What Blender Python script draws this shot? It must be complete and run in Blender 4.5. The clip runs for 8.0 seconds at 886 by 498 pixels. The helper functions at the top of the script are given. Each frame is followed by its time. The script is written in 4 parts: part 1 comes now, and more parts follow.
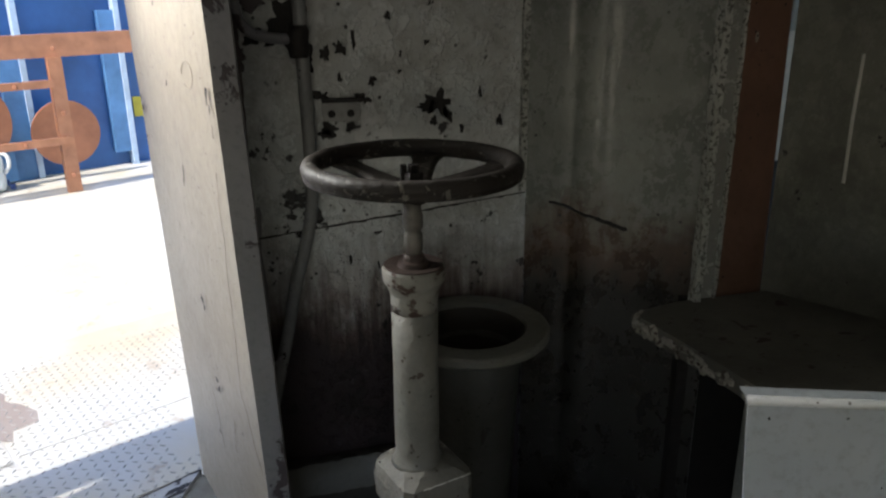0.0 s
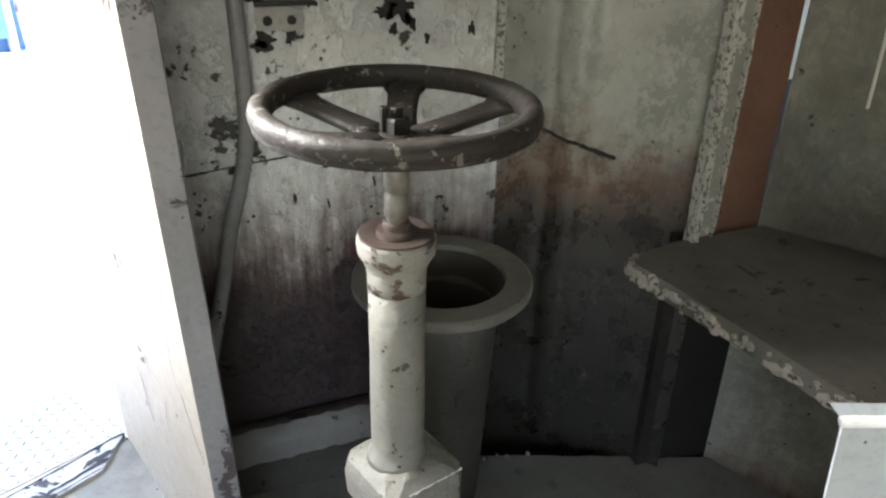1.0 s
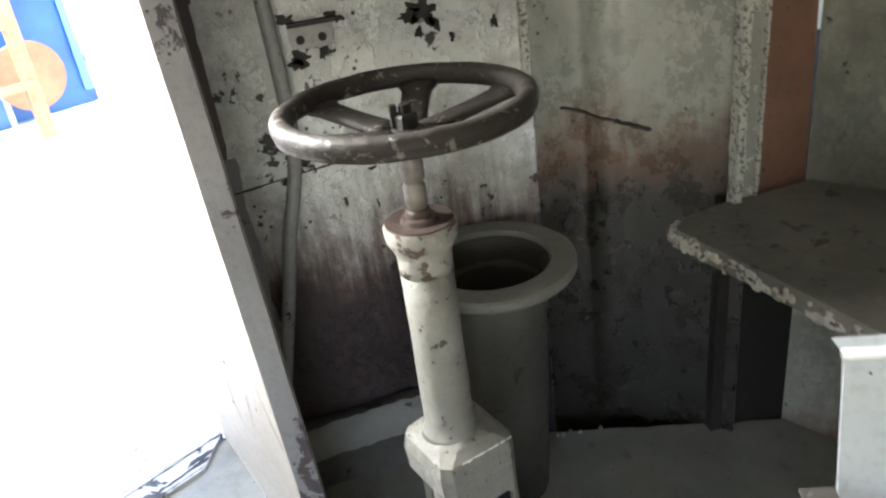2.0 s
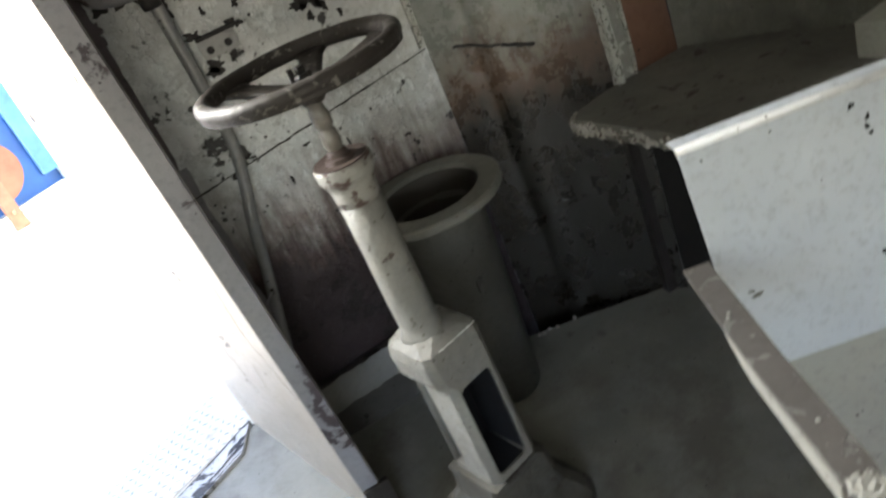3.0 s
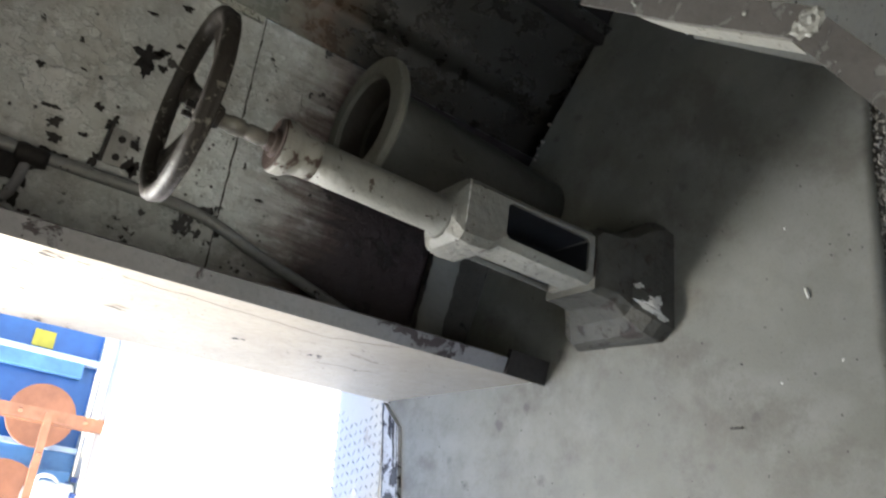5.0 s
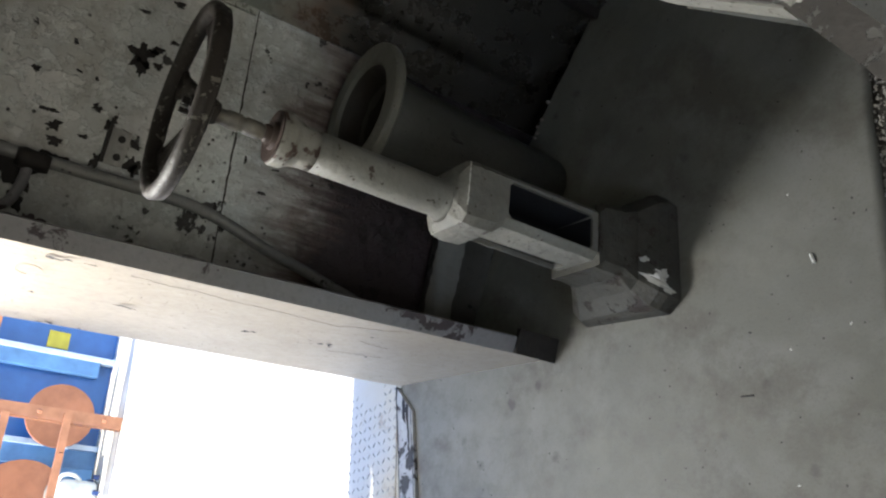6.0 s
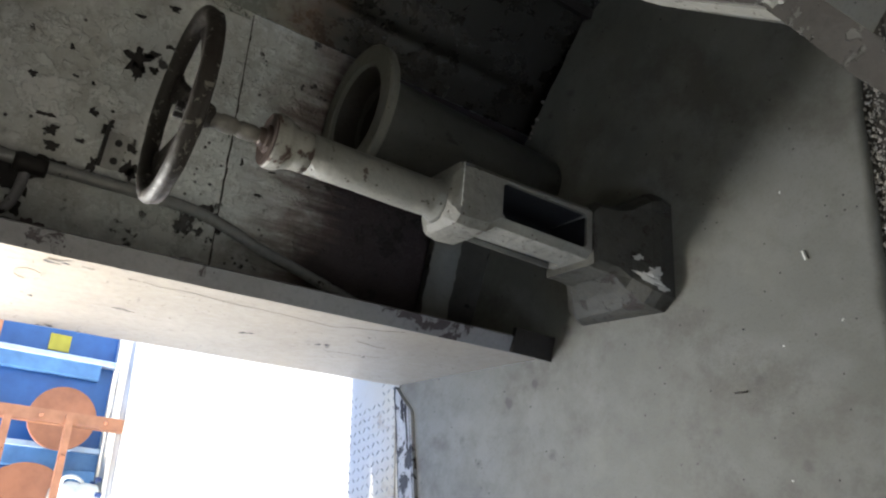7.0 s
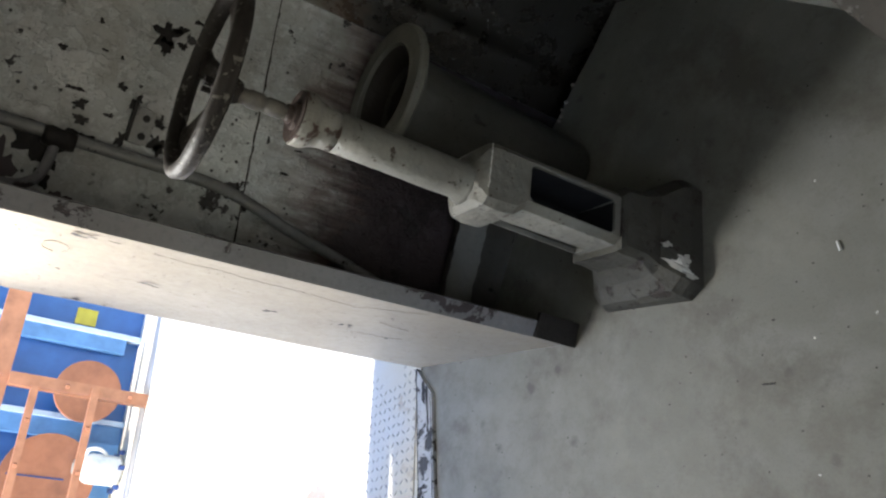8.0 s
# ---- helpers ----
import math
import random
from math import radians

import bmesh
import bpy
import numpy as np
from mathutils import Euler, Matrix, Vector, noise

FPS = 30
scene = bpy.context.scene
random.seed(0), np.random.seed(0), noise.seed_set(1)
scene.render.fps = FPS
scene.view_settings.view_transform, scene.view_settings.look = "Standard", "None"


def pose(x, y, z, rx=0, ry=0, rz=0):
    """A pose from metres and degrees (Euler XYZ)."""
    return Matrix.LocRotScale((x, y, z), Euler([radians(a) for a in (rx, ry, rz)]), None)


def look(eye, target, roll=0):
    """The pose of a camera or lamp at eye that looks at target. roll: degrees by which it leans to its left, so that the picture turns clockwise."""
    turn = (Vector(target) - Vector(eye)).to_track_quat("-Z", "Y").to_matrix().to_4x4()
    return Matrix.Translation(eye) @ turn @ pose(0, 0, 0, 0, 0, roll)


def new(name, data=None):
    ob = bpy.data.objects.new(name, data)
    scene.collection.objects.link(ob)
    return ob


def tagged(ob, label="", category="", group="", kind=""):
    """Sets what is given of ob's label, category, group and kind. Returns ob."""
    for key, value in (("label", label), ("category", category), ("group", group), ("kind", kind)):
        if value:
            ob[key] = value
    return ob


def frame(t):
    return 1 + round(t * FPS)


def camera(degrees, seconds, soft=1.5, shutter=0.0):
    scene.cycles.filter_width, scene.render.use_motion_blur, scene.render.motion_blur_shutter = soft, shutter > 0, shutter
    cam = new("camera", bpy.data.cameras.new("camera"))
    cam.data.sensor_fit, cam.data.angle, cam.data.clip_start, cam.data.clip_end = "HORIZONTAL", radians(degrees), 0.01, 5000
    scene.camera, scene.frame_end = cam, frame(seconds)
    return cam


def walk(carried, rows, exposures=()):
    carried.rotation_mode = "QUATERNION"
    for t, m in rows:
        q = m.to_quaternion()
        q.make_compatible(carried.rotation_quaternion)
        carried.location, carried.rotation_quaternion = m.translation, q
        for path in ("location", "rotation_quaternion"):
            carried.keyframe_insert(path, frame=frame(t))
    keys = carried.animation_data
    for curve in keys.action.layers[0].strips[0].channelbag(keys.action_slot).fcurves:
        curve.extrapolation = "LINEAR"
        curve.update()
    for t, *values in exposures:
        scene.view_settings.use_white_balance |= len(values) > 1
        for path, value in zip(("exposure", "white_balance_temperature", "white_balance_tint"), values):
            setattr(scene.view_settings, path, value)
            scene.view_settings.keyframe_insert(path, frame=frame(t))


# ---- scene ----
cam = camera(59.7, 8.0, soft=2.2, shutter=0.4)
PATH = [
    (0, (-0.225, -1.224, 1.455), (0.192, 0.618, 0.797), -0.5),
    (0.5, (-0.215, -1.09, 1.458), (0.215, 0.697, 0.669), -0.2),
    (1, (-0.256, -0.896, 1.46), (0.345, 0.77, 0.53), 1.4),
    (1.5, (-0.241, -0.847, 1.465), (0.349, 0.778, 0.459), -0.3),
    (1.7, (-0.217, -0.895, 1.475), (0.253, 0.799, 0.522), -2.6),
    (2.8, (-0.136, -1.247, 1.444), (0.241, 0.497, 0.541), -20.6),
    (3, (-0.175, -1.281, 1.439), (0.198, 0.443, 0.495), -23.9),
    (3.3, (-0.228, -1.325, 1.429), (0.139, 0.397, 0.481), -29.4),
    (3.5, (-0.237, -1.358, 1.43), (0.283, 0.335, 0.501), -35.9),
    (3.6, (-0.258, -1.38, 1.441), (0.339, 0.273, 0.487), -40.0),
    (3.8, (-0.251, -1.391, 1.443), (0.312, 0.281, 0.499), -44.7),
    (4, (-0.24, -1.383, 1.456), (0.289, 0.283, 0.484), -49.6),
    (4.3, (-0.248, -1.399, 1.458), (0.223, 0.285, 0.488), -57.2),
    (4.5, (-0.235, -1.389, 1.449), (0.1, 0.336, 0.493), -63.2),
    (5, (-0.255, -1.397, 1.432), (-0.023, 0.296, 0.392), -67.7),
    (5.2, (-0.254, -1.385, 1.448), (-0.06, 0.298, 0.385), -69.3),
    (6.5, (-0.248, -1.42, 1.419), (-0.06, 0.284, 0.388), -71.8),
    (7, (-0.246, -1.423, 1.425), (-0.066, 0.278, 0.389), -72.0),
    (7.5, (-0.248, -1.424, 1.42), (-0.083, 0.282, 0.389), -72.0),
    (8, (-0.251, -1.407, 1.421), (-0.126, 0.321, 0.422), -71.7),
]
EXPOSURE = [(0.0, 1.75), (0.5, 3.4), (1.0, 3.85), (1.5, 4.15), (3.0, 3.65), (3.5, 3.5), (4.0, 3.65), (4.5, 3.7), (5.0, 3.1), (6.5, 2.6), (7.5, 2.6), (8.0, 2.5)]
walk(cam, [(t, look(eye, target, roll)) for t, eye, target, roll in PATH], EXPOSURE)

# ---- world and light ----
SUN_EL, SUN_AZ = 52.0, 124.0          # degrees; azimuth from +y towards -x
world = bpy.data.worlds.new("sky")
scene.world = world
world.use_nodes = True
wn = world.node_tree.nodes
sky = wn.new("ShaderNodeTexSky")
sky.sky_type, sky.sun_disc = "NISHITA", False
sky.sun_elevation, sky.sun_rotation = radians(SUN_EL), radians(-SUN_AZ)
wn["Background"].inputs["Strength"].default_value = 0.15
world.node_tree.links.new(sky.outputs["Color"], wn["Background"].inputs["Color"])
sun = new("sun", bpy.data.lights.new("sun", "SUN"))
sun.data.energy, sun.data.angle, sun.data.color = 2.2, radians(0.5), (1.0, 0.96, 0.9)
sd = Vector((-math.sin(radians(SUN_AZ)) * math.cos(radians(SUN_EL)), math.cos(radians(SUN_AZ)) * math.cos(radians(SUN_EL)), math.sin(radians(SUN_EL))))
sun.matrix_world = look(sd * 20, (0, 0, 0))
# the sky's light in the upper half of the doorway
door_sky = new("door_sky", bpy.data.lights.new("door_sky", "AREA"))
door_sky.data.shape, door_sky.data.size, door_sky.data.size_y = "RECTANGLE", 0.7, 0.6
door_sky.data.energy, door_sky.data.color = 20.0, (1.0, 0.985, 0.92)
door_sky.matrix_world = look((-1.02, 0.535, 1.86), (-0.52, -0.445, 1.75))
# fill light through an unseen window, assumed in the wall behind
win_sky = new("window_sky", bpy.data.lights.new("window_sky", "AREA"))
win_sky.data.shape, win_sky.data.size, win_sky.data.size_y = "RECTANGLE", 0.95, 0.80
win_sky.data.energy, win_sky.data.color = 0.58, (1.0, 1.0, 0.955)
win_sky.matrix_world = look((-0.85, -2.285, 0.98), (-0.35, 0.6, 0.95))


# ---- material helpers ----
class Mat:
    """A node material with short calls; coordinates are world metres."""

    def __init__(self, name):
        self.m = bpy.data.materials.new(name)
        self.m.use_nodes = True
        self.t = self.m.node_tree
        self.b = self.t.nodes["Principled BSDF"]
        self.pos = self.t.nodes.new("ShaderNodeNewGeometry").outputs["Position"]

    def node(self, kind, **inputs):
        n = self.t.nodes.new(kind)
        for k, v in inputs.items():
            self.put(n.inputs[k.replace("_", " ")], v)
        return n

    def put(self, socket, v):
        if isinstance(v, bpy.types.NodeSocket):
            self.t.links.new(v, socket)
        else:
            socket.default_value = v

    def scaled(self, s):
        n = self.node("ShaderNodeMapping", Vector=self.pos)
        n.inputs["Scale"].default_value = s
        return n.outputs["Vector"]

    def noise(self, scale, detail=4.0, rough=0.55, vec=None, distortion=0.0):
        n = self.node("ShaderNodeTexNoise", Vector=vec or self.pos, Scale=scale, Detail=detail, Roughness=rough, Distortion=distortion)
        return n.outputs["Fac"]

    def voro(self, scale, vec=None, out="Distance"):
        return self.node("ShaderNodeTexVoronoi", Vector=vec or self.pos, Scale=scale).outputs[out]

    def step(self, v, lo, hi, a=0.0, b=1.0):
        n = self.node("ShaderNodeMapRange", Value=v, To_Min=a, To_Max=b)
        n.inputs["From Min"].default_value, n.inputs["From Max"].default_value = lo, hi
        return n.outputs["Result"]

    def math(self, op, a, b=0.0):
        n = self.t.nodes.new("ShaderNodeMath")
        n.operation = op
        self.put(n.inputs[0], a), self.put(n.inputs[1], b)
        return n.outputs[0]

    def mix(self, f, a, b):
        n = self.t.nodes.new("ShaderNodeMix")
        n.data_type = "RGBA"
        self.put(n.inputs[0], f)
        for i, v in ((6, a), (7, b)):
            self.put(n.inputs[i], (*v, 1) if isinstance(v, tuple) else v)
        return n.outputs[2]

    def height(self, axis="Z"):
        return self.node("ShaderNodeSeparateXYZ", Vector=self.pos).outputs[axis]

    def random(self):
        return self.t.nodes.new("ShaderNodeObjectInfo").outputs["Random"]

    def done(self, color, rough=0.6, metal=0.0, bump=None, depth=0.002, spec=0.4):
        self.put(self.b.inputs["Base Color"], (*color, 1) if isinstance(color, tuple) else color)
        self.put(self.b.inputs["Roughness"], rough)
        self.put(self.b.inputs["Metallic"], metal)
        self.put(self.b.inputs["Specular IOR Level"], spec)
        if bump is not None:
            n = self.node("ShaderNodeBump", Height=bump, Strength=0.9, Distance=depth)
            self.t.links.new(n.outputs["Normal"], self.b.inputs["Normal"])
        return self.m


def wall_paint(name, paint, rust_top, rust_soft, chips=0.66, lower=(0.035, 0.022, 0.02), brown=(0.15, 0.075, 0.05), gloss=0.36, grime=0.55, relief=0.009, soot_at=(0.16, 0.42), spec=0.4, drip=0.12):
    """Old ship's paint: lumpy coats, chips to bare dark steel, rust and soot burnt in on the lower part."""
    k = Mat(name)
    lumps = k.noise(14, 5, 0.6)
    blotch = k.noise(2.6, 3)
    fine = k.noise(120, 3)
    col = k.mix(k.step(blotch, 0.35, 0.7), paint, tuple(c * 0.72 for c in paint))
    col = k.mix(k.math("MULTIPLY", k.step(k.noise(33, 5, 0.7), 0.52, 0.7), 0.45), col, (0.2, 0.19, 0.18))
    tall = k.scaled((1.15, 1.15, 0.9))
    coat = k.step(k.noise(8.5, 6, 0.7, vec=tall), 0.525, 0.55)
    col = k.mix(k.math("MULTIPLY", coat, 0.5), col, tuple(min(0.8, c * 1.2) for c in paint))
    flake = k.math("ADD", k.step(k.noise(20, 5, 0.68, vec=tall), 0.55, 0.585), k.step(k.noise(44, 4, 0.65, vec=tall), 0.57, 0.61))
    col = k.mix(k.math("MULTIPLY", flake, 0.42), col, tuple(min(0.9, c * 1.25) for c in paint))
    col = k.mix(k.math("MULTIPLY", k.step(k.noise(4.5, 6, 0.7), 0.46, 0.68), grime), col, tuple(c * 0.3 for c in (1.0, 0.95, 0.86)[:3]) if paint[0] > 0.4 else tuple(c * 0.45 for c in paint))
    lumps = k.math("ADD", lumps, k.math("ADD", k.math("MULTIPLY", flake, 0.28), k.math("MULTIPLY", coat, 0.35)))
    # drips and stain: stretched downwards
    runs = k.noise(1.0, 4, 0.6, vec=k.scaled((46, 46, 5)))
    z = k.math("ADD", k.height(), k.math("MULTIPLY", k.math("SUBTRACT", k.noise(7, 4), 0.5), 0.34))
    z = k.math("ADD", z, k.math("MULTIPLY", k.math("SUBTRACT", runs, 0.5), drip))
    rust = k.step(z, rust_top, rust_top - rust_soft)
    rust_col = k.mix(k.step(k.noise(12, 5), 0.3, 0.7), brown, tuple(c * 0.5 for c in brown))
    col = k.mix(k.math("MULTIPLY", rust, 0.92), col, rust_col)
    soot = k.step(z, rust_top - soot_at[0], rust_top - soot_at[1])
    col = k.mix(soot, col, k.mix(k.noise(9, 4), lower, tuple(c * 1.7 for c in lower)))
    chip = k.step(k.math("ADD", k.noise(11, 6, 0.66, distortion=0.15), k.math("MULTIPLY", k.noise(2.0, 2), 0.22)), chips, chips + 0.015)
    dots = k.math("MULTIPLY", k.step(k.voro(34), 0.16, 0.1), k.step(k.noise(6, 2), 0.56, 0.6))
    bare = k.math("MAXIMUM", chip, dots)
    col = k.mix(k.math("MULTIPLY", bare, 0.92), col, (0.022, 0.018, 0.017))
    h = k.math("SUBTRACT", k.math("ADD", k.math("MULTIPLY", lumps, 0.8), k.math("MULTIPLY", fine, 0.12)), k.math("MULTIPLY", bare, 0.5))
    return k.done(col, k.step(lumps, 0.3, 1.0, gloss, gloss + 0.24), 0.0, h, relief, spec)


def chipped(name, paint, under, chips, scale=16.0, rough=0.5, dirt=0.3, bump=0.003, pitted=0.54):
    k = Mat(name)
    n = k.noise(scale, 6, 0.65, distortion=0.4)
    col = k.mix(k.step(k.noise(3.5, 4), 0.35, 0.7), paint, tuple(c * (1 - dirt) for c in paint))
    col = k.mix(k.math("MULTIPLY", k.step(k.noise(60, 4, 0.7), 0.5, 0.7), 0.35), col, tuple(c * 0.45 for c in paint))
    pits = k.math("MULTIPLY", k.step(k.math("ADD", k.voro(58), k.math("MULTIPLY", k.noise(75, 3), 0.42)), 0.36, 0.32), k.step(k.noise(9, 2), pitted, pitted + 0.04))
    chip = k.math("MAXIMUM", k.step(n, chips, chips + 0.02), pits)
    col = k.mix(chip, col, k.mix(k.noise(50), under, tuple(c * 0.5 for c in under)))
    h = k.math("SUBTRACT", k.math("ADD", k.noise(40, 5), k.math("MULTIPLY", k.noise(9, 3), 0.9)), k.math("MULTIPLY", chip, 0.8))
    return k.done(col, k.math("ADD", rough - 0.12, k.math("MULTIPLY", k.noise(20), 0.25)), 0.0, h, bump)


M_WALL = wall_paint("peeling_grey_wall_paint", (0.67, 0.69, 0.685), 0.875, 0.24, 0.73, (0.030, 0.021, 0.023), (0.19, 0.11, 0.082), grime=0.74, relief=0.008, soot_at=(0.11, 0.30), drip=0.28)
M_WALL_R = wall_paint("dark_grey_wall_paint", (0.24, 0.25, 0.228), 0.93, 0.12, 0.82, (0.013, 0.012, 0.010), (0.16, 0.09, 0.055), 0.2, 0.5, 0.0013, (0.06, 0.24), 0.6)
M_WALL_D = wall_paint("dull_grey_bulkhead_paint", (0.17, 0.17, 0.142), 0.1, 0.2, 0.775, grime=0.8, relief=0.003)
M_ROOM = chipped("old_grey_room_paint", (0.27, 0.266, 0.245), (0.2, 0.15, 0.1), 0.80, 6, 0.5, 0.1)
M_JAMB = chipped("cream_jamb_paint", (0.335, 0.293, 0.236), (0.05, 0.04, 0.035), 0.78, 9, 0.42, 0.12, 0.002)
M_STRIP = chipped("purple_grey_steel_paint", (0.27, 0.265, 0.285), (0.085, 0.068, 0.078), 0.60, 9, 0.5, 0.3)
M_COLUMN = chipped("column_grey_paint", (0.25, 0.244, 0.219), (0.085, 0.062, 0.05), 0.63, 34, 0.5, 0.5, 0.006, 0.46)
M_YOKE = chipped("yoke_grimy_paint", (0.225, 0.218, 0.195), (0.10, 0.07, 0.06), 0.64, 18, 0.55, 0.5, 0.007, 0.42)
M_COLUMN_TOP = chipped("column_top_flaking", (0.31, 0.30, 0.27), (0.13, 0.085, 0.07), 0.55, 20, 0.5, 0.25, 0.004)
M_COLLAR = chipped("collar_brown_primer", (0.085, 0.06, 0.052), (0.08, 0.05, 0.045), 0.60, 22, 0.55)
M_WHEEL = chipped("worn_cast_iron", (0.034, 0.028, 0.024), (0.24, 0.225, 0.195), 0.61, 52, 0.56, 0.45, 0.005, 0.57)
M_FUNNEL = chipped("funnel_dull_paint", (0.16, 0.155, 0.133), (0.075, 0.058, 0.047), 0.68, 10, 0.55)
M_FUNNEL_LOW = chipped("funnel_dark_brown_paint", (0.034, 0.028, 0.022), (0.02, 0.017, 0.014), 0.66, 8, 0.55)
M_FUNNEL_BODY = chipped("standpipe_shaft_shaded", (0.078, 0.076, 0.066), (0.035, 0.03, 0.026), 0.66, 8, 0.55)
M_BENCH = chipped("bench_dusty_grey", (0.17, 0.163, 0.142), (0.075, 0.062, 0.05), 0.61, 17, 0.65, 0.5, 0.005)
M_BENCH_EDGE = chipped("bench_broken_edge", (0.38, 0.36, 0.32), (0.10, 0.075, 0.062), 0.55, 48, 0.7)
M_PANEL = chipped("pale_sheet_paint", (0.555, 0.60, 0.645), (0.10, 0.09, 0.085), 0.99, 11, 0.34, 0.16, 0.0012, 0.9)
M_BEND = chipped("bend_gloss_highlight_paint", (0.60, 0.615, 0.62), (0.2, 0.19, 0.18), 0.84, 20, 0.25, 0.1, 0.0005)
M_PANEL_LOW = chipped("beige_sheet_paint", (0.36, 0.358, 0.315), (0.06, 0.05, 0.045), 0.79, 11, 0.45, 0.15, 0.0015)
M_BAR = chipped("flat_bar_pinkish_paint", (0.088, 0.081, 0.075), (0.16, 0.155, 0.145), 0.58, 30, 0.5)
M_SCUFF = chipped("scuffed_white_edge_paint", (0.56, 0.56, 0.52), (0.19, 0.185, 0.165), 0.53, 95, 0.45, 0.4, 0.005, 0.55)
M_UNDER = wall_paint("stained_pale_under_bench_paint", (0.33, 0.33, 0.295), 0.16, 0.2, 0.86, grime=0.75, relief=0.002)
M_LEG = chipped("lit_leg_and_pale_weld_paint", (0.27, 0.265, 0.24), (0.10, 0.08, 0.07), 0.62, 25, 0.5)
M_POST = chipped("post_grey_scuffed_paint", (0.30, 0.30, 0.275), (0.60, 0.59, 0.56), 0.575, 30, 0.5)
M_RED = chipped("red_oxide_paint", (0.20, 0.105, 0.07), (0.075, 0.045, 0.035), 0.66, 7, 0.6, 0.4)
M_PIPE = chipped("pipe_steel_paint", (0.26, 0.262, 0.265), (0.06, 0.052, 0.05), 0.62, 14, 0.20)


def floor_material():
    k = Mat("grey_cement_floor")
    big, mid, fine = k.noise(1.6, 4), k.noise(7, 5, 0.6), k.noise(160, 3, 0.7)
    col = k.mix(k.step(big, 0.3, 0.7), (0.125, 0.125, 0.106), (0.165, 0.165, 0.145))
    col = k.mix(k.step(mid, 0.45, 0.7), col, (0.19, 0.19, 0.173))
    col = k.mix(k.math("MULTIPLY", k.step(k.noise(3.0, 6, 0.75), 0.48, 0.64), 0.8), col, (0.095, 0.088, 0.0736))
    col = k.mix(k.math("MULTIPLY", k.step(fine, 0.52, 0.7), 0.25), col, (0.08, 0.075, 0.0644))
    col = k.mix(k.math("MULTIPLY", k.step(k.noise(2.2, 5, 0.65, distortion=0.6), 0.53, 0.62), 0.35), col, (0.205, 0.205, 0.179))
    blot = k.math("MULTIPLY", k.step(k.math("ADD", k.voro(7.5), k.math("MULTIPLY", k.noise(30, 3), 0.25)), 0.27, 0.19), k.step(k.noise(4, 2), 0.5, 0.56))
    col = k.mix(k.math("MULTIPLY", blot, 0.6), col, (0.05, 0.047, 0.042))
    speck = k.math("MULTIPLY", k.step(k.voro(38), 0.11, 0.07), k.step(k.noise(13, 2), 0.52, 0.55))
    col = k.mix(speck, col, (0.03, 0.027, 0.023))
    h = k.math("ADD", k.math("MULTIPLY", mid, 0.7), k.math("MULTIPLY", fine, 0.2))
    return k.done(col, k.step(mid, 0.3, 0.8, 0.5, 0.72), 0.0, h, 0.003)


def deck_material(name, a, b, rough=0.5):
    k = Mat(name)
    col = k.mix(k.step(k.noise(1.3, 4), 0.42, 0.62), a, b)
    col = k.mix(k.math("MULTIPLY", k.step(k.noise(9, 5, 0.7), 0.58, 0.7), 0.5), col, (0.20, 0.12, 0.06))
    return k.done(col, rough, 0.0, k.noise(60, 4), 0.001)


def plain(name, color, rough=0.5, metal=0.0, vary=0.25, scale=12.0, bump=0.001):
    k = Mat(name)
    col = k.mix(k.step(k.noise(scale, 5, 0.6), 0.35, 0.7), color, tuple(c * (1 - vary) for c in color))
    return k.done(col, rough, metal, k.noise(scale * 5, 4), bump)


M_FLOOR = floor_material()
M_DECK_NEAR = deck_material("worn_pale_tread_plate", (0.42, 0.415, 0.395), (0.43, 0.37, 0.27))
M_DECK = deck_material("sunlit_pale_deck_plate", (0.50, 0.49, 0.46), (0.46, 0.41, 0.31))
M_TREAD = plain("worn_dark_tread", (0.27, 0.265, 0.25), 0.6, 0, 0.4, 8)
M_PLATE = deck_material("rusty_checker_plate", (0.25, 0.22, 0.2), (0.2, 0.15, 0.12), 0.55)
M_SILL = chipped("sill_worn_paint", (0.40, 0.395, 0.385), (0.05, 0.045, 0.04), 0.55, 12, 0.55)
M_GRAVEL = plain("dark_grit", (0.10, 0.09, 0.08), 0.8, 0, 0.6, 90, 0.004)
M_PEBBLE = plain("pale_grit", (0.36, 0.34, 0.31), 0.8, 0, 0.4, 70)
M_HOLLOW = plain("blue_black_shade", (0.010, 0.011, 0.016), 0.75, 0, 0.5, 40)
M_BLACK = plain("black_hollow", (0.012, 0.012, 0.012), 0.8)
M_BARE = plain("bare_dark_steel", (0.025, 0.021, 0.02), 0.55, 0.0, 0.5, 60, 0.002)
M_CRUST = plain("seam_crust", (0.06, 0.05, 0.045), 0.8, 0, 0.5, 60, 0.003)
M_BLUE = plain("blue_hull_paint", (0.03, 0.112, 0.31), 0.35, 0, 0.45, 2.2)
M_BLUE_PALE = plain("blue_white_sun_colour", (0.46, 0.56, 0.68), 0.45)
M_BLUE_LIGHT = plain("lighter_blue_paint", (0.10, 0.24, 0.46), 0.4, 0, 0.4, 5)
M_BLUE_DARK = plain("dark_blue_paint", (0.02, 0.05, 0.17), 0.5, 0, 0.4, 5)
M_ORANGE = plain("orange_rust_rail", (0.40, 0.17, 0.085), 0.55, 0, 0.35, 9)
M_DISC = plain("orange_brown_disc", (0.33, 0.13, 0.065), 0.6, 0, 0.35, 6)
M_YELLOW = plain("yellow_sign_paint", (0.45, 0.38, 0.04), 0.5)
M_WHITE = plain("white_machine_paint", (0.7, 0.7, 0.66), 0.5)
M_NEAR_BLACK = plain("near_black_steel", (0.014, 0.012, 0.011), 0.7, 0, 0.4, 20)
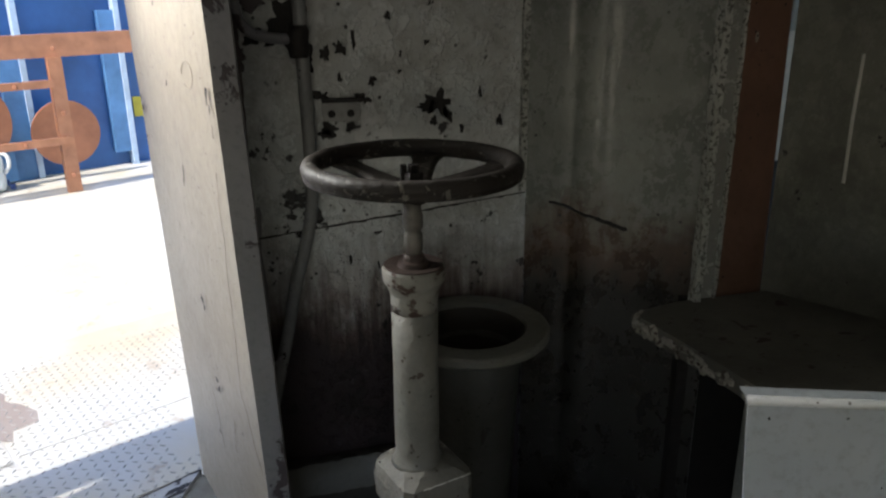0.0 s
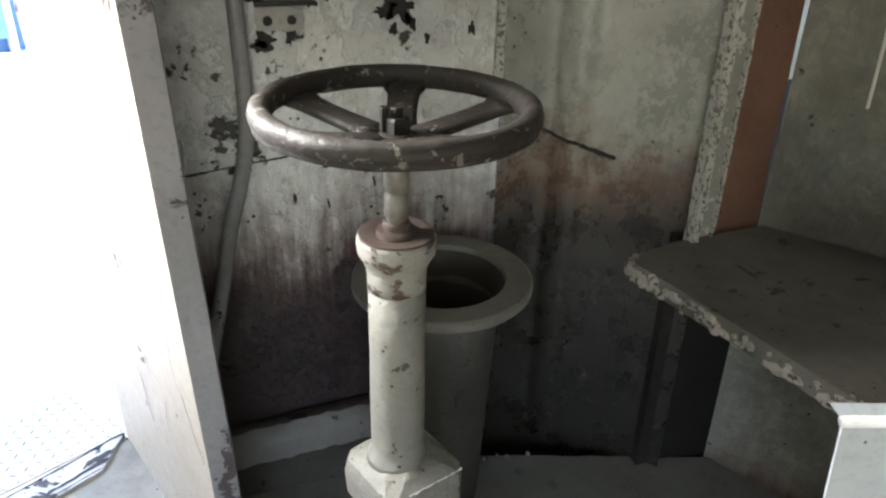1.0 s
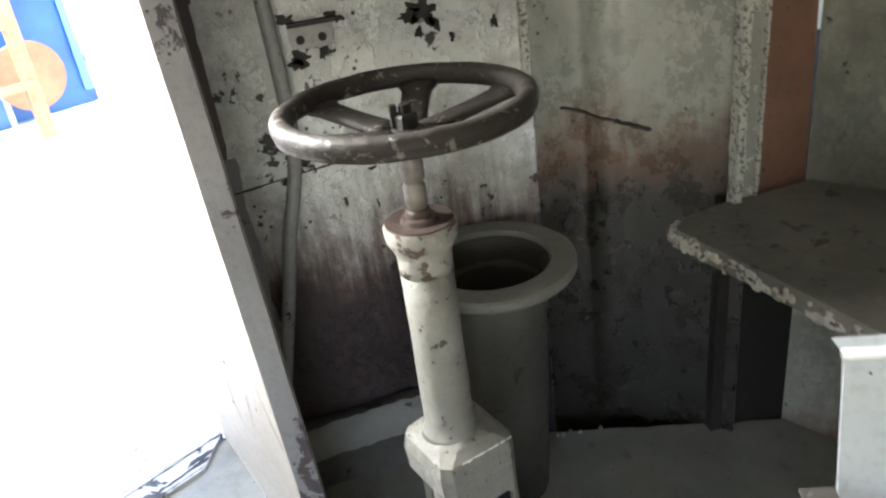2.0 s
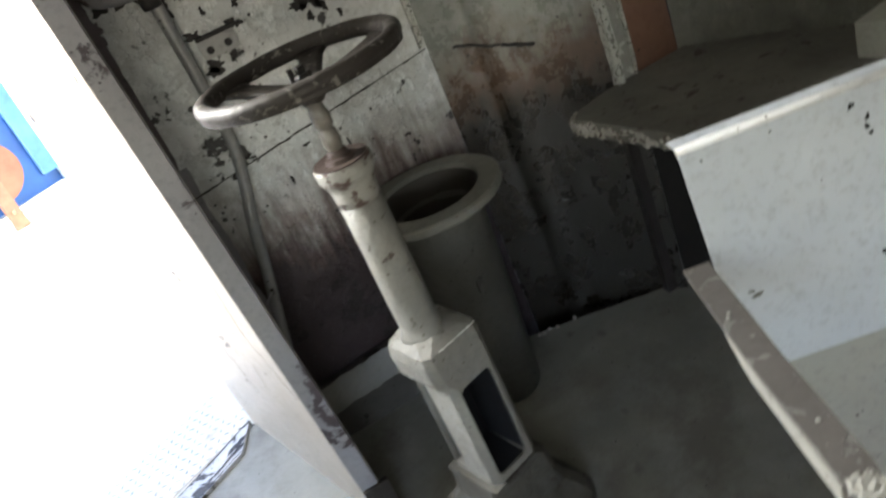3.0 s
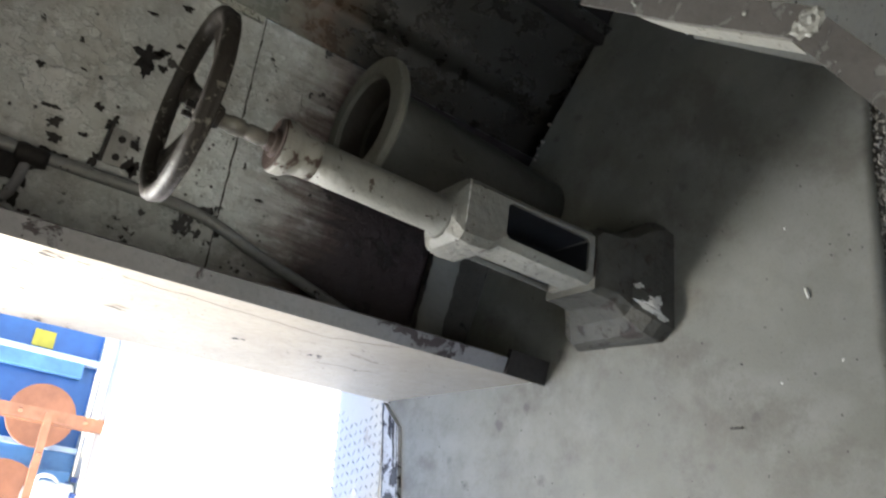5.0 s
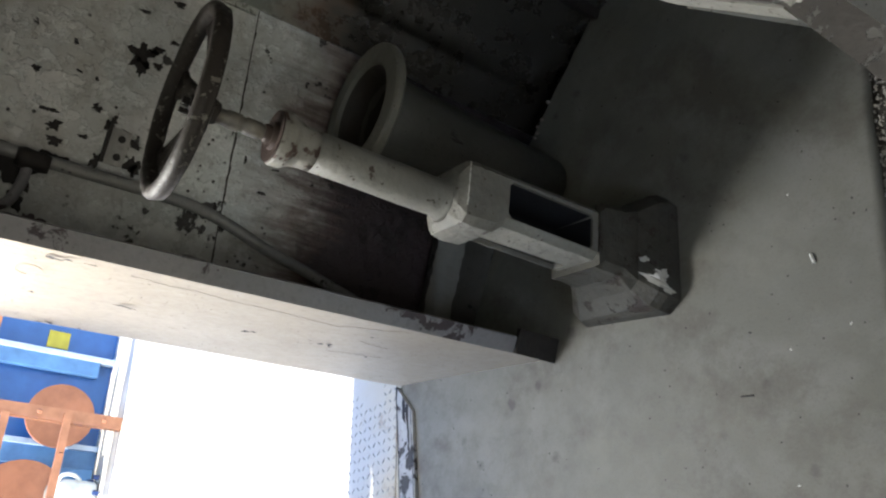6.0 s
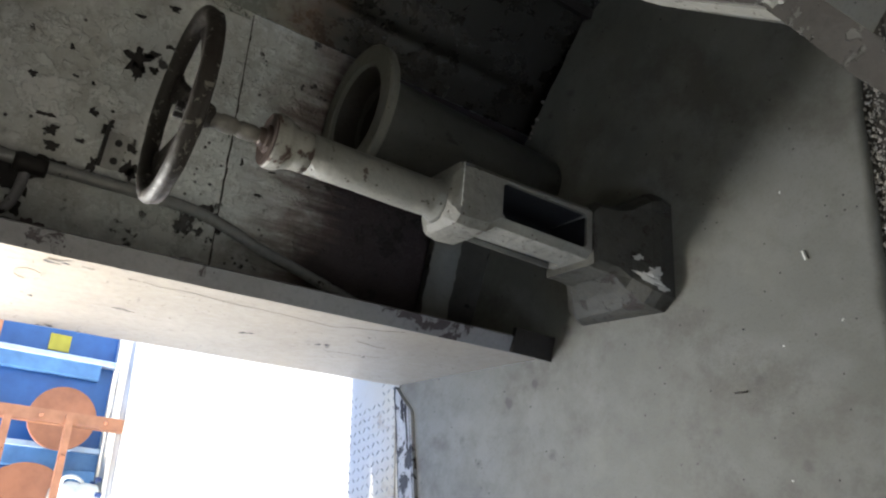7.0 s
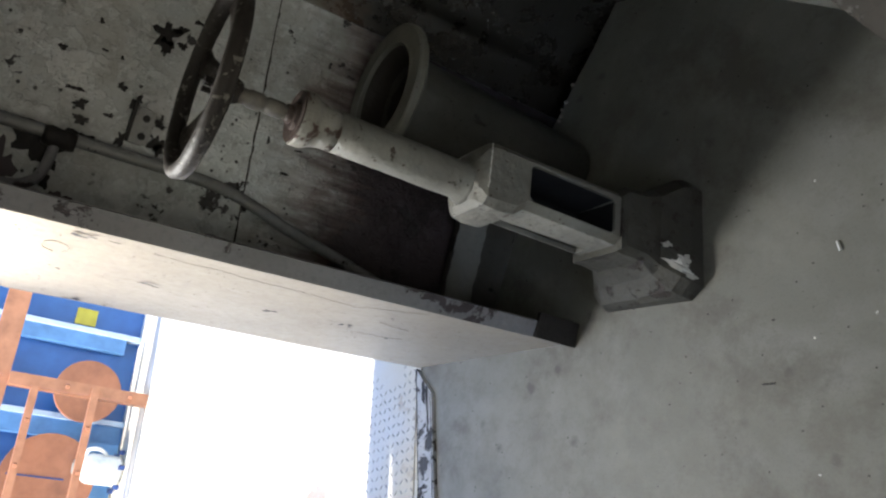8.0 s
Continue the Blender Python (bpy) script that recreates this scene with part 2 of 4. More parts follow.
M_KERB = chipped("kerb_grey_paint", (0.23, 0.226, 0.205), (0.10, 0.09, 0.08), 0.70, 12, 0.5, 0.3)
M_KERB_LOW = chipped("dark_kerb_shade_and_edge", (0.095, 0.09, 0.08), (0.03, 0.026, 0.024), 0.60, 10, 0.6, 0.4)
M_FOOT = chipped("foot_shaded_paint", (0.078, 0.075, 0.064), (0.05, 0.038, 0.033), 0.58, 16, 0.6, 0.5, 0.006)
M_PURPLE = chipped("bare_purple_brown_steel", (0.12, 0.10, 0.108), (0.05, 0.042, 0.042), 0.62, 14, 0.6, 0.4)
M_DRIP = plain("white_paint_drip", (0.62, 0.61, 0.57), 0.45)
M_STEM = plain("bright_worn_steel", (0.24, 0.225, 0.20), 0.4, 0.3, 0.5, 40)


# ---- mesh helpers ----
def part(name, bm, material, parent=None, label="", smooth=False, bevel=0.0):
    if bevel:
        bmesh.ops.bevel(bm, geom=[e for e in bm.edges if len(e.link_faces) == 2 and e.calc_face_angle(0) > 0.5], offset=bevel, segments=2, profile=0.6, affect="EDGES", clamp_overlap=True)
    bmesh.ops.recalc_face_normals(bm, faces=bm.faces)
    me = bpy.data.meshes.new(name)
    bm.to_mesh(me)
    bm.free()
    me.materials.append(material)
    if smooth:
        for p in me.polygons:
            p.use_smooth = True
    ob = new(name, me)
    ob.parent = parent
    if label:
        tagged(ob, label)
    return ob


def thing(name, label, category, group="", kind="", at=(0, 0, 0)):
    ob = new(name)
    ob.empty_display_size = 0.05
    ob.matrix_world = Matrix.Translation(at)
    return tagged(ob, label, category, group, kind)


def prism(poly, z0, z1, bm=None):
    """poly: (x, y) corners; z0, z1 numbers or functions of (x, y)."""
    bm = bm or bmesh.new()
    lo = [bm.verts.new((x, y, z0(x, y) if callable(z0) else z0)) for x, y in poly]
    hi = [bm.verts.new((x, y, z1(x, y) if callable(z1) else z1)) for x, y in poly]
    n = len(poly)
    bm.faces.new(lo[::-1]), bm.faces.new(hi)
    for i in range(n):
        bm.faces.new((lo[i], lo[(i + 1) % n], hi[(i + 1) % n], hi[i]))
    return bm


def block(c, s, bm=None, m=None):
    bm = bm or bmesh.new()
    vs = bmesh.ops.create_cube(bm, size=1)["verts"]
    bmesh.ops.transform(bm, verts=vs, matrix=(m or Matrix()) @ Matrix.Translation(c) @ Matrix.Diagonal((*s, 1)))
    return bm


def lathe(profile, steps=48, wob=0.0):
    """Turn (radius, z) corners round the z axis; closed where a radius is 0."""
    bm = bmesh.new()
    rings = []
    for i, (r, z) in enumerate(profile):
        if r < 1e-6:
            rings.append([bm.verts.new((0, 0, z))])
        else:
            ring = []
            for s in range(steps):
                a = 2 * math.pi * s / steps
                q = r * (1 + wob * noise.noise((3 * math.cos(a), 3 * math.sin(a), z * 20 + i)))
                ring.append(bm.verts.new((q * math.cos(a), q * math.sin(a), z)))
            rings.append(ring)
    for a, b in zip(rings, rings[1:]):
        for s in range(steps):
            t = (s + 1) % steps
            q = [a[s % len(a)], a[t % len(a)], b[t % len(b)], b[s % len(b)]]
            q = [v for i, v in enumerate(q) if v not in q[:i]]
            if len(q) > 2:
                bm.faces.new(q)
    return bm


def tube(points, r, sides=14, bm=None, taper=None):
    bm = bm or bmesh.new()
    pts = [Vector(p) for p in points]
    rings = []
    for i, p in enumerate(pts):
        d = (pts[min(i + 1, len(pts) - 1)] - pts[max(i - 1, 0)]).normalized()
        u = d.cross(Vector((0.31, 0.93, 0.2))).normalized()
        v = d.cross(u)
        q = taper[i] if taper else r
        rings.append([bm.verts.new(p + q * (math.cos(2 * math.pi * s / sides) * u + math.sin(2 * math.pi * s / sides) * v)) for s in range(sides)])
    for a, b in zip(rings, rings[1:]):
        for s in range(sides):
            bm.faces.new((a[s], a[(s + 1) % sides], b[(s + 1) % sides], b[s]))
    bm.faces.new(rings[0][::-1]), bm.faces.new(rings[-1])
    return bm


def curve(points, per=8):
    """A smooth line through the points."""
    p = [Vector(q) for q in points]
    p = [2 * p[0] - p[1], *p, 2 * p[-1] - p[-2]]
    out = []
    for a, b, c, d in zip(p, p[1:], p[2:], p[3:]):
        for i in range(per):
            t = i / per
            out.append(0.5 * (2 * b + (c - a) * t + (2 * a - 5 * b + 4 * c - d) * t * t + (3 * b - a - 3 * c + d) * t ** 3))
    return [*out, p[-2]]


def ragged(cx, cz, w, h, seed, spikes=5, n=26):
    """An irregular flat outline, like a flake of lost paint."""
    rnd = random.Random(seed)
    ph = [rnd.uniform(0, 6.28) for _ in range(4)]
    out = []
    for i in range(n):
        a = 2 * math.pi * i / n
        r = 0.62 + (0.25 if spikes == 5 else 0.13) * math.sin(spikes * a + ph[0]) + 0.14 * math.sin(2 * a + ph[1]) + 0.12 * math.sin(7 * a + ph[2]) + rnd.uniform(-0.07, 0.07)
        out.append((cx + 0.5 * w * r * math.cos(a), cz + 0.5 * h * r * math.sin(a)))
    return out


def roughen(bm, amount, scale, z_only=False):
    for v in bm.verts:
        d = noise.noise_vector(v.co * scale) * amount
        v.co += Vector((0, 0, d.z)) if z_only else d


def floor_z(x, y):
    return 0.13 * y


# ---- floor, grit gap and checker plate ----
EDGE = lambda x: -0.61 + 0.325 * x              # where the cement layer breaks off
BACK = lambda x: 0.522 - 0.285 * (x - 0.26)      # the straight far edge, above the sunken strip

floor = thing("floor", "grey painted cement floor with grit and stains", "floor", kind="structure")
bm = bmesh.new()
NX, NY = 90, 60
grid = []
for i in range(NX + 1):
    x = -1.95 + 3.70 * i / NX
    row = []
    for j in range(NY + 1):
        y0 = EDGE(x) + 0.006 * noise.noise((x * 22, 0, 3)) + 0.004 * noise.noise((x * 70, 0, 9))
        y1 = 0.80 + 0.5165 * (x + 0.495) - 0.02 if x < -0.46 else 0.85 if x < 0.20 else BACK(x) + 0.004 * noise.noise((x * 26, 0, 7))
        y = y0 + (y1 - y0) * j / NY
        row.append(bm.verts.new((x, y, floor_z(x, y) + 0.003 * noise.noise((x * 3, y * 3, 1)))))
    grid.append(row)
for i in range(NX):
    for j in range(NY):
        bm.faces.new((grid[i][j], grid[i + 1][j], grid[i + 1][j + 1], grid[i][j + 1]))
rim = [grid[i][0] for i in range(NX + 1)]
low = [bm.verts.new(v.co + Vector((0, 0, -0.03))) for v in rim]
for a, b, c, d in zip(rim, rim[1:], low[1:], low):
    bm.faces.new((a, b, c, d))
part("floor_sheet", bm, M_FLOOR, floor, smooth=True)
bm = bmesh.new()
rows = []
for i in range(41):
    x = 0.195 + 1.50 * i / 40
    y = BACK(x) + 0.004 * noise.noise((x * 26, 0, 7))
    rows.append([bm.verts.new((x, y + dy, floor_z(x, y) + dz)) for dy, dz in ((-0.004, 0.001), (0.003, -0.004), (0.006, -0.05), (0.004, -0.12))])
for a, b in zip(rows, rows[1:]):
    for k in range(3):
        bm.faces.new((a[k], b[k], b[k + 1], a[k + 1]))
part("floor_edge", bm, M_KERB_LOW, floor, "dark broken step edge")

plate = thing("pavement", "worn brown checker plate beside the cement floor", "floor plate", kind="structure")
bm = prism([(-1.99, EDGE(-1.99) + 0.01), (-1.99, -2.3), (1.78, -2.3), (1.75, EDGE(1.75) + 0.01)], lambda x, y: floor_z(x, y) - 0.06, lambda x, y: floor_z(x, y) - 0.032)
part("steel_sheet", bm, M_PLATE, plate)
bm = bmesh.new()
for i in range(46):
    for j in range(22):
        x, y0 = -0.1 + 0.02 * i, EDGE(-0.1 + 0.02 * i) - 0.075
        y = y0 - 0.02 * j
        a = radians(45 if (i + j) % 2 else -45)
        c, d, e = Vector((x, y, floor_z(x, y) - 0.0325)), Vector((math.cos(a), math.sin(a), 0)), Vector((-math.sin(a), math.cos(a), 0))
        q = [bm.verts.new(c + d * p + e * r + Vector((0, 0, h))) for p, r, h in ((-0.009, 0, 0), (0, -0.003, 0), (0.009, 0, 0), (0, 0.003, 0), (0, 0, 0.003))]
        for f in ((0, 1, 4), (1, 2, 4), (2, 3, 4), (3, 0, 4)):
            bm.faces.new([q[k] for k in f])
tagged(part("floor_tread", bm, M_PLATE), "raised diamond tread of the brown floor plate", "tread", kind="stuff")
grit = bmesh.new()
rnd = random.Random(4)
for i in range(900):
    x = rnd.uniform(-0.3, 0.8)
    y = EDGE(x) - 0.002 - abs(rnd.gauss(0, 0.028))
    r = rnd.uniform(0.0015, 0.005) * (1.6 if rnd.random() < 0.08 else 1)
    vs = bmesh.ops.create_icosphere(grit, subdivisions=1, radius=r)["verts"]
    bmesh.ops.transform(grit, verts=vs, matrix=Matrix.Translation((x, y, floor_z(x, y) - 0.018 + rnd.uniform(0, 0.006))) @ Euler((rnd.random() * 6, rnd.random() * 6, 0)).to_matrix().to_4x4() @ Matrix.Diagonal((1, rnd.uniform(0.6, 1.2), 0.7, 1)))
tagged(part("grit", grit, M_PEBBLE), "loose pale grit along the broken floor edge", "grit", kind="stuff")
bm = prism([(-0.6, EDGE(-0.6) - 0.06), (0.9, EDGE(0.9) - 0.06), (0.9, EDGE(0.9) + 0.01), (-0.6, EDGE(-0.6) + 0.01)], lambda x, y: floor_z(x, y) - 0.05, lambda x, y: floor_z(x, y) - 0.02)
part("grit_bed", bm, M_GRAVEL, plate, "dark gritty gap")

# ---- back wall: two plates with a crusted seam ----
WALL_Y = 0.59
SEAM = lambda x: 0.90 + 0.105 * x
wall = thing("wall_north", "peeling grey steel bulkhead with rust and soot below a seam", "wall", kind="structure")
for nm, pts in (("upper_plate", [(-0.40, SEAM(-0.40)), (0.405, SEAM(0.405)), (0.39, 2.3), (-0.40, 2.3)]),
                ("lower_plate", [(-0.40, -0.1), (0.405, -0.1), (0.405, SEAM(0.405)), (-0.40, SEAM(-0.40))])):
    bm = bmesh.new()
    front = [bm.verts.new((x, WALL_Y, z)) for x, z in pts]
    back = [bm.verts.new((x, WALL_Y + 0.03, z)) for x, z in pts]
    bm.faces.new(front), bm.faces.new(back[::-1])
    for i in range(4):
        bm.faces.new((front[i], back[i], back[(i + 1) % 4], front[(i + 1) % 4]))
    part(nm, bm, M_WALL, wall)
bm = bmesh.new()
for i in range(70):
    x = -0.33 + 0.73 * i / 69
    if noise.noise((x * 9, 0, 5)) > 0.0:
        s = 0.003 + 0.004 * abs(noise.noise((x * 40, 2, 0)))
        block((x, WALL_Y - 0.001, SEAM(x) + 0.003 * noise.noise((x * 30, 0, 0))), (0.013, s, s), bm)
roughen(bm, 0.002, 60)
part("seam_crust", bm, M_CRUST, wall)
part("seam_line", tube([(-0.39 + 0.79 * i / 60, WALL_Y, SEAM(-0.39 + 0.79 * i / 60) + 0.0015 * noise.noise((i * 0.5, 0, 0))) for i in range(61)], 0.0016, 6), M_CRUST, wall)
for n, (cx, cz, w, h, s, sp) in enumerate(((0.178, 1.178, 0.10, 0.075, 21, 5), (0.150, 1.172, 0.075, 0.04, 6, 3), (0.165, 1.135, 0.035, 0.03, 5, 3), (0.20, 1.15, 0.03, 0.06, 9, 2), (-0.036, 1.134, 0.026, 0.06, 8, 2), (0.02, 1.235, 0.028, 0.035, 2, 4), (-0.055, 1.245, 0.02, 0.03, 12, 3),
                                           (0.085, 1.255, 0.014, 0.016, 4, 3), (0.088, 1.295, 0.013, 0.018, 6, 2), (-0.05, 1.31, 0.035, 0.05, 9, 3), (-0.095, 1.118, 0.04, 0.045, 7, 4), (0.235, 1.115, 0.022, 0.03, 14, 3),
                                           (-0.12, 0.905, 0.03, 0.02, 15, 3), (-0.17, 0.875, 0.035, 0.02, 17, 4), (-0.05, 0.80, 0.014, 0.04, 18, 2), (0.06, 1.38, 0.03, 0.025, 19, 3), (-0.085, 1.125, 0.07, 0.05, 43, 4), (-0.005, 1.195, 0.07, 0.035, 44, 3), (-0.10, 1.205, 0.05, 0.04, 46, 4), (-0.17, 1.37, 0.13, 0.16, 23, 4), (-0.125, 1.285, 0.05, 0.09, 24, 3), (-0.235, 1.34, 0.09, 0.05, 25, 3), (-0.085, 1.30, 0.03, 0.06, 26, 3), (-0.02, 1.33, 0.02, 0.05, 27, 2), (0.15, 1.32, 0.02, 0.02, 28, 3), (0.28, 1.20, 0.012, 0.05, 29, 3), (0.33, 1.13, 0.02, 0.05, 30, 3), (0.02, 0.865, 0.03, 0.015, 31, 3), (0.10, 0.905, 0.022, 0.012, 32, 3), (0.12, 0.82, 0.012, 0.03, 33, 2), (0.02, 0.78, 0.01, 0.03, 34, 2))):
    bm = bmesh.new()
    vs = [bm.verts.new((x, WALL_Y - 0.0015, z)) for x, z in ragged(cx, cz, w, h, s, sp)]
    bm.faces.new(vs)
    part("bare_patch", bm, M_BARE, wall)
bm = bmesh.new()
strip = [(-0.402, 0.95 + 1.31 * i / 40) for i in range(41)] + [(-0.272 + 0.008 * noise.noise((z * 6, 3, 0)) + 0.007 * noise.noise((z * 28, 5, 0)), z) for z in (2.26 - 1.31 * i / 80 for i in range(81))]
bm.faces.new([bm.verts.new((x, WALL_Y - 0.0022, z)) for x, z in strip])
part("bare_strip", bm, M_PURPLE, wall, "strip of bare purple-brown steel beside the jamb")
bm = bmesh.new()
strip = [(-0.402, 0.40 + 0.55 * i / 20) for i in range(21)] + [(-0.258 - 0.012 * (z - 0.7) + 0.006 * noise.noise((z * 9, 7, 0)) + 0.004 * noise.noise((z * 34, 2, 0)), z) for z in (0.95 - 0.55 * i / 50 for i in range(51))]
bm.faces.new([bm.verts.new((x, WALL_Y - 0.0022, z)) for x, z in strip])
part("grey_strip", bm, M_STRIP, wall, "lavender-grey painted strip below the bare steel")
for cx, cz, w, h, sd_ in ((-0.24, 1.43, 0.16, 0.10, 55), (-0.29, 1.30, 0.10, 0.08, 56)):
    bm = bmesh.new()
    bm.faces.new([bm.verts.new((x, WALL_Y - 0.0012, z)) for x, z in ragged(cx, cz, w, h, sd_, 4, 40)])
    part("bare_patch", bm, M_PURPLE, wall)
# corner trim between the two walls
bm = block((0.392, WALL_Y - 0.008, 1.63), (0.016, 0.016, 1.36))
roughen(bm, 0.003, 30)
part("corner_bead", bm, M_SCUFF, wall)

# rounded cement kerb at the wall's foot
prof = [(0.60, 0.235), (0.575, 0.25), (0.548, 0.247), (0.527, 0.232), (0.515, 0.205), (0.512, 0.175), (0.516, 0.152), (0.522, 0.13), (0.53, 0.09), (0.53, 0.03)]
kerb = thing("kerb", "rounded grey cement kerb at the foot of the bulkhead", "kerb", kind="structure")
# light and shade on the kerb are in its paint: pale roll, dark ledge and face
for nm, j0, j1, mt, lb in (("kerb_ledge", 0, 2, M_KERB_LOW, "flat ledge, painted dark for shade"), ("kerb_roll", 2, 5, M_KERB, "rounded edge, painted pale as its lit part"), ("kerb_face", 5, len(prof) - 1, M_KERB_LOW, "cement face, painted dark for shade")):
    bm = bmesh.new()
    rows = []
    for i in range(49):
        x = -0.36 + 0.58 * i / 48
        row = []
        for j in range(j0, j1 + 1):
            y, z = prof[j]
            wave = 0.016 * noise.noise((x * 14, 0, 6)) + 0.008 * noise.noise((x * 40, 0, 8)) if j in (2, 5) else 0.0
            row.append(bm.verts.new((x, y, z + wave + 0.05 * (x + 0.2) * (j < 7) + 0.004 * noise.noise((x * 9, y * 9, z * 9)))))
        rows.append(row)
    for a, b in zip(rows, rows[1:]):
        for j in range(j1 - j0):
            bm.faces.new((a[j], b[j], b[j + 1], a[j + 1]))
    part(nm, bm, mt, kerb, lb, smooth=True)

# ---- right-hand wall: bulged dark grey plate ----
CURVE = curve([(0.40, 0.585, 0), (0.48, 0.575, 0), (0.515, 0.562, 0), (0.535, 0.54, 0), (0.56, 0.522, 0), (0.60, 0.505, 0), (0.69, 0.44, 0), (0.80, 0.345, 0)], 6)
wall_e = thing("wall_east", "dark grey curved plate wall with rust and soot below its seam", "wall", kind="structure")
for nm, z0, z1, off in (("upper_plate", None, 2.3, 0.0), ("lower_plate", -0.1, None, 0.0)):
    bm = bmesh.new()
    cols = []
    for p in CURVE:
        zs = 0.945 - 0.36 * (p.x - 0.4)
        a, b = (zs if z0 is None else z0), (zs if z1 is None else z1)
        cols.append([bm.verts.new((p.x, p.y - off, a + (b - a) * k / 12)) for k in range(13)])
    for a, b in zip(cols, cols[1:]):
        for k in range(12):
            bm.faces.new((a[k], b[k], b[k + 1], a[k + 1]))
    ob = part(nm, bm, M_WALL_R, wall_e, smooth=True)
    sol = ob.modifiers.new("thickness", "SOLIDIFY")
    sol.thickness, sol.offset = 0.012, -1
    ob.modifiers.new("crisp_rim", "EDGE_SPLIT").split_angle = radians(55)
bm = bmesh.new()
for i, p in enumerate(curve([(0.47, 0.578, 0), (0.515, 0.564, 0), (0.555, 0.526, 0), (0.60, 0.506, 0), (0.63, 0.485, 0)], 12)):
    if noise.noise((p.x * 70, 0, 4)) < -0.28:
        continue
    s = 0.003 + 0.006 * abs(noise.noise((p.x * 50, 0, 1)))
    block((p.x - 0.006, p.y - 0.015, 0.945 - 0.36 * (p.x - 0.4) + 0.003 * noise.noise((p.x * 40, 3, 0))), (0.012, 0.008, s), bm)
roughen(bm, 0.003, 60)
part("seam_crust", bm, M_BARE, wall_e)

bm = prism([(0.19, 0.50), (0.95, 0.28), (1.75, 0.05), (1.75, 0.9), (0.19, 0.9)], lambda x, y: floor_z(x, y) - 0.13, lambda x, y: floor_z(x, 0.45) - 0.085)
tagged(part("gutter", bm, M_NEAR_BLACK), "black sunken strip along the wall's foot", "gutter", kind="structure")

# ---- post, red plate with a hole, right panel ----
post = thing("corner_post", "chipped light grey steel angle post by the bench", "post", at=(0.765, 0.31, 0.03))
bm = block((-0.026, -0.002, 1.455), (0.018, 0.03, 1.59))
bmesh.ops.subdivide_edges(bm, edges=[e for e in bm.edges if e.calc_length() > 1], cuts=60)
roughen(bm, 0.004, 45)
part("flange", bm, M_SCUFF, post, "edge scuffed to white paint")
part("web", block((0.004, 0.012, 1.47), (0.040, 0.012, 1.56)), M_POST, post)
bm = block((0.027, 0.006, 1.455), (0.006, 0.022, 1.59))
bmesh.ops.subdivide_edges(bm, edges=[e for e in bm.edges if e.calc_length() > 1], cuts=60)
roughen(bm, 0.002, 60)
part("lip", bm, M_SCUFF, post, "thin bright rubbed lip")
# the stump's black stands for the shade below the bench
part("stump", block((0.0, 0.06, 0.30), (0.05, 0.03, 0.76)), M_BARE, post, "lower length, blackened for the shade under the bench")

red = thing("rust_red_plate", "rust-red upright plate with a small round hole", "plate", at=(0.86, 0.34, 0.03))
bm = bmesh.new()
hole, hz, n = (-0.012, 1.30), 0.011, 16
outer = [(-0.075, 0.66), (0.078, 0.66), (0.045, 2.25), (-0.075, 2.25)]
for yy in (0.0, 0.01):
    ov = [bm.verts.new((x, yy, z)) for x, z in outer]
    iv = [bm.verts.new((hole[0] + hz * 0.75 * math.cos(2 * math.pi * i / n), yy, hole[1] + hz * 1.3 * math.sin(2 * math.pi * i / n))) for i in range(n)]
    for i in range(n):
        bm.faces.new((iv[i], iv[(i + 1) % n], ov[[2, 3, 0, 1][i * 4 // n]]))
    for q in range(4):
        j = ((q + 1) * n // 4) % n
        bm.faces.new((iv[j], ov[[2, 3, 0, 1][q]], ov[[2, 3, 0, 1][(q + 1) % 4]]))
part("sheet", bm, M_RED, red)
part("upper_cover", block((0.075, 0.024, 1.80), (0.09, 0.008, 0.98)), M_WALL_D, red, "grey cover strip behind the plate")
part("lower_cover", block((0.075, 0.024, 0.83), (0.09, 0.008, 0.36)), M_BLACK, red, "dark strip behind the plate")

part("slit_backing", block((0.075, 0.060, 1.60), (0.13, 0.006, 1.30)), M_JAMB, red, "cream strip seen through the slit")

def panel_wall(name, pts, z0, z1, mat, label, thick=0.02):
    ob = thing(name, label, "wall", kind="structure")
    for a, b in zip(pts, pts[1:]):
        d = (Vector(b) - Vector(a)).normalized()
        nrm = Vector((-d.y, d.x)) * thick
        part("plate", prism([a, b, tuple(Vector(b) + nrm), tuple(Vector(a) + nrm)], z0, z1), mat, ob)
    return ob

panel_wall("wall_south_east", [(0.795, 0.36), (0.98, 0.345)], -0.1, 0.69, M_NEAR_BLACK, "black plate under the bench")
panel_wall("wall_east_low", [(0.935, 0.335), (1.09, 0.11), (1.17, -0.10), (1.34, -0.50), (1.75, -1.3)], -0.1, 0.70, M_UNDER, "stained pale steel panel below the bench")
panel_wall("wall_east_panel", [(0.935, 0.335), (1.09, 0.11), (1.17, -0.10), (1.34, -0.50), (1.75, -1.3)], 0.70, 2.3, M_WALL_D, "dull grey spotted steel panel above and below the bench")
bm = tube([(1.02, 0.215, 1.30), (1.015, 0.212, 1.16), (1.017, 0.21, 1.02)], 0.004, 6)
tagged(part("paint_run", bm, M_DRIP, bpy.data.objects["wall_east_panel"]), "pale run of paint")

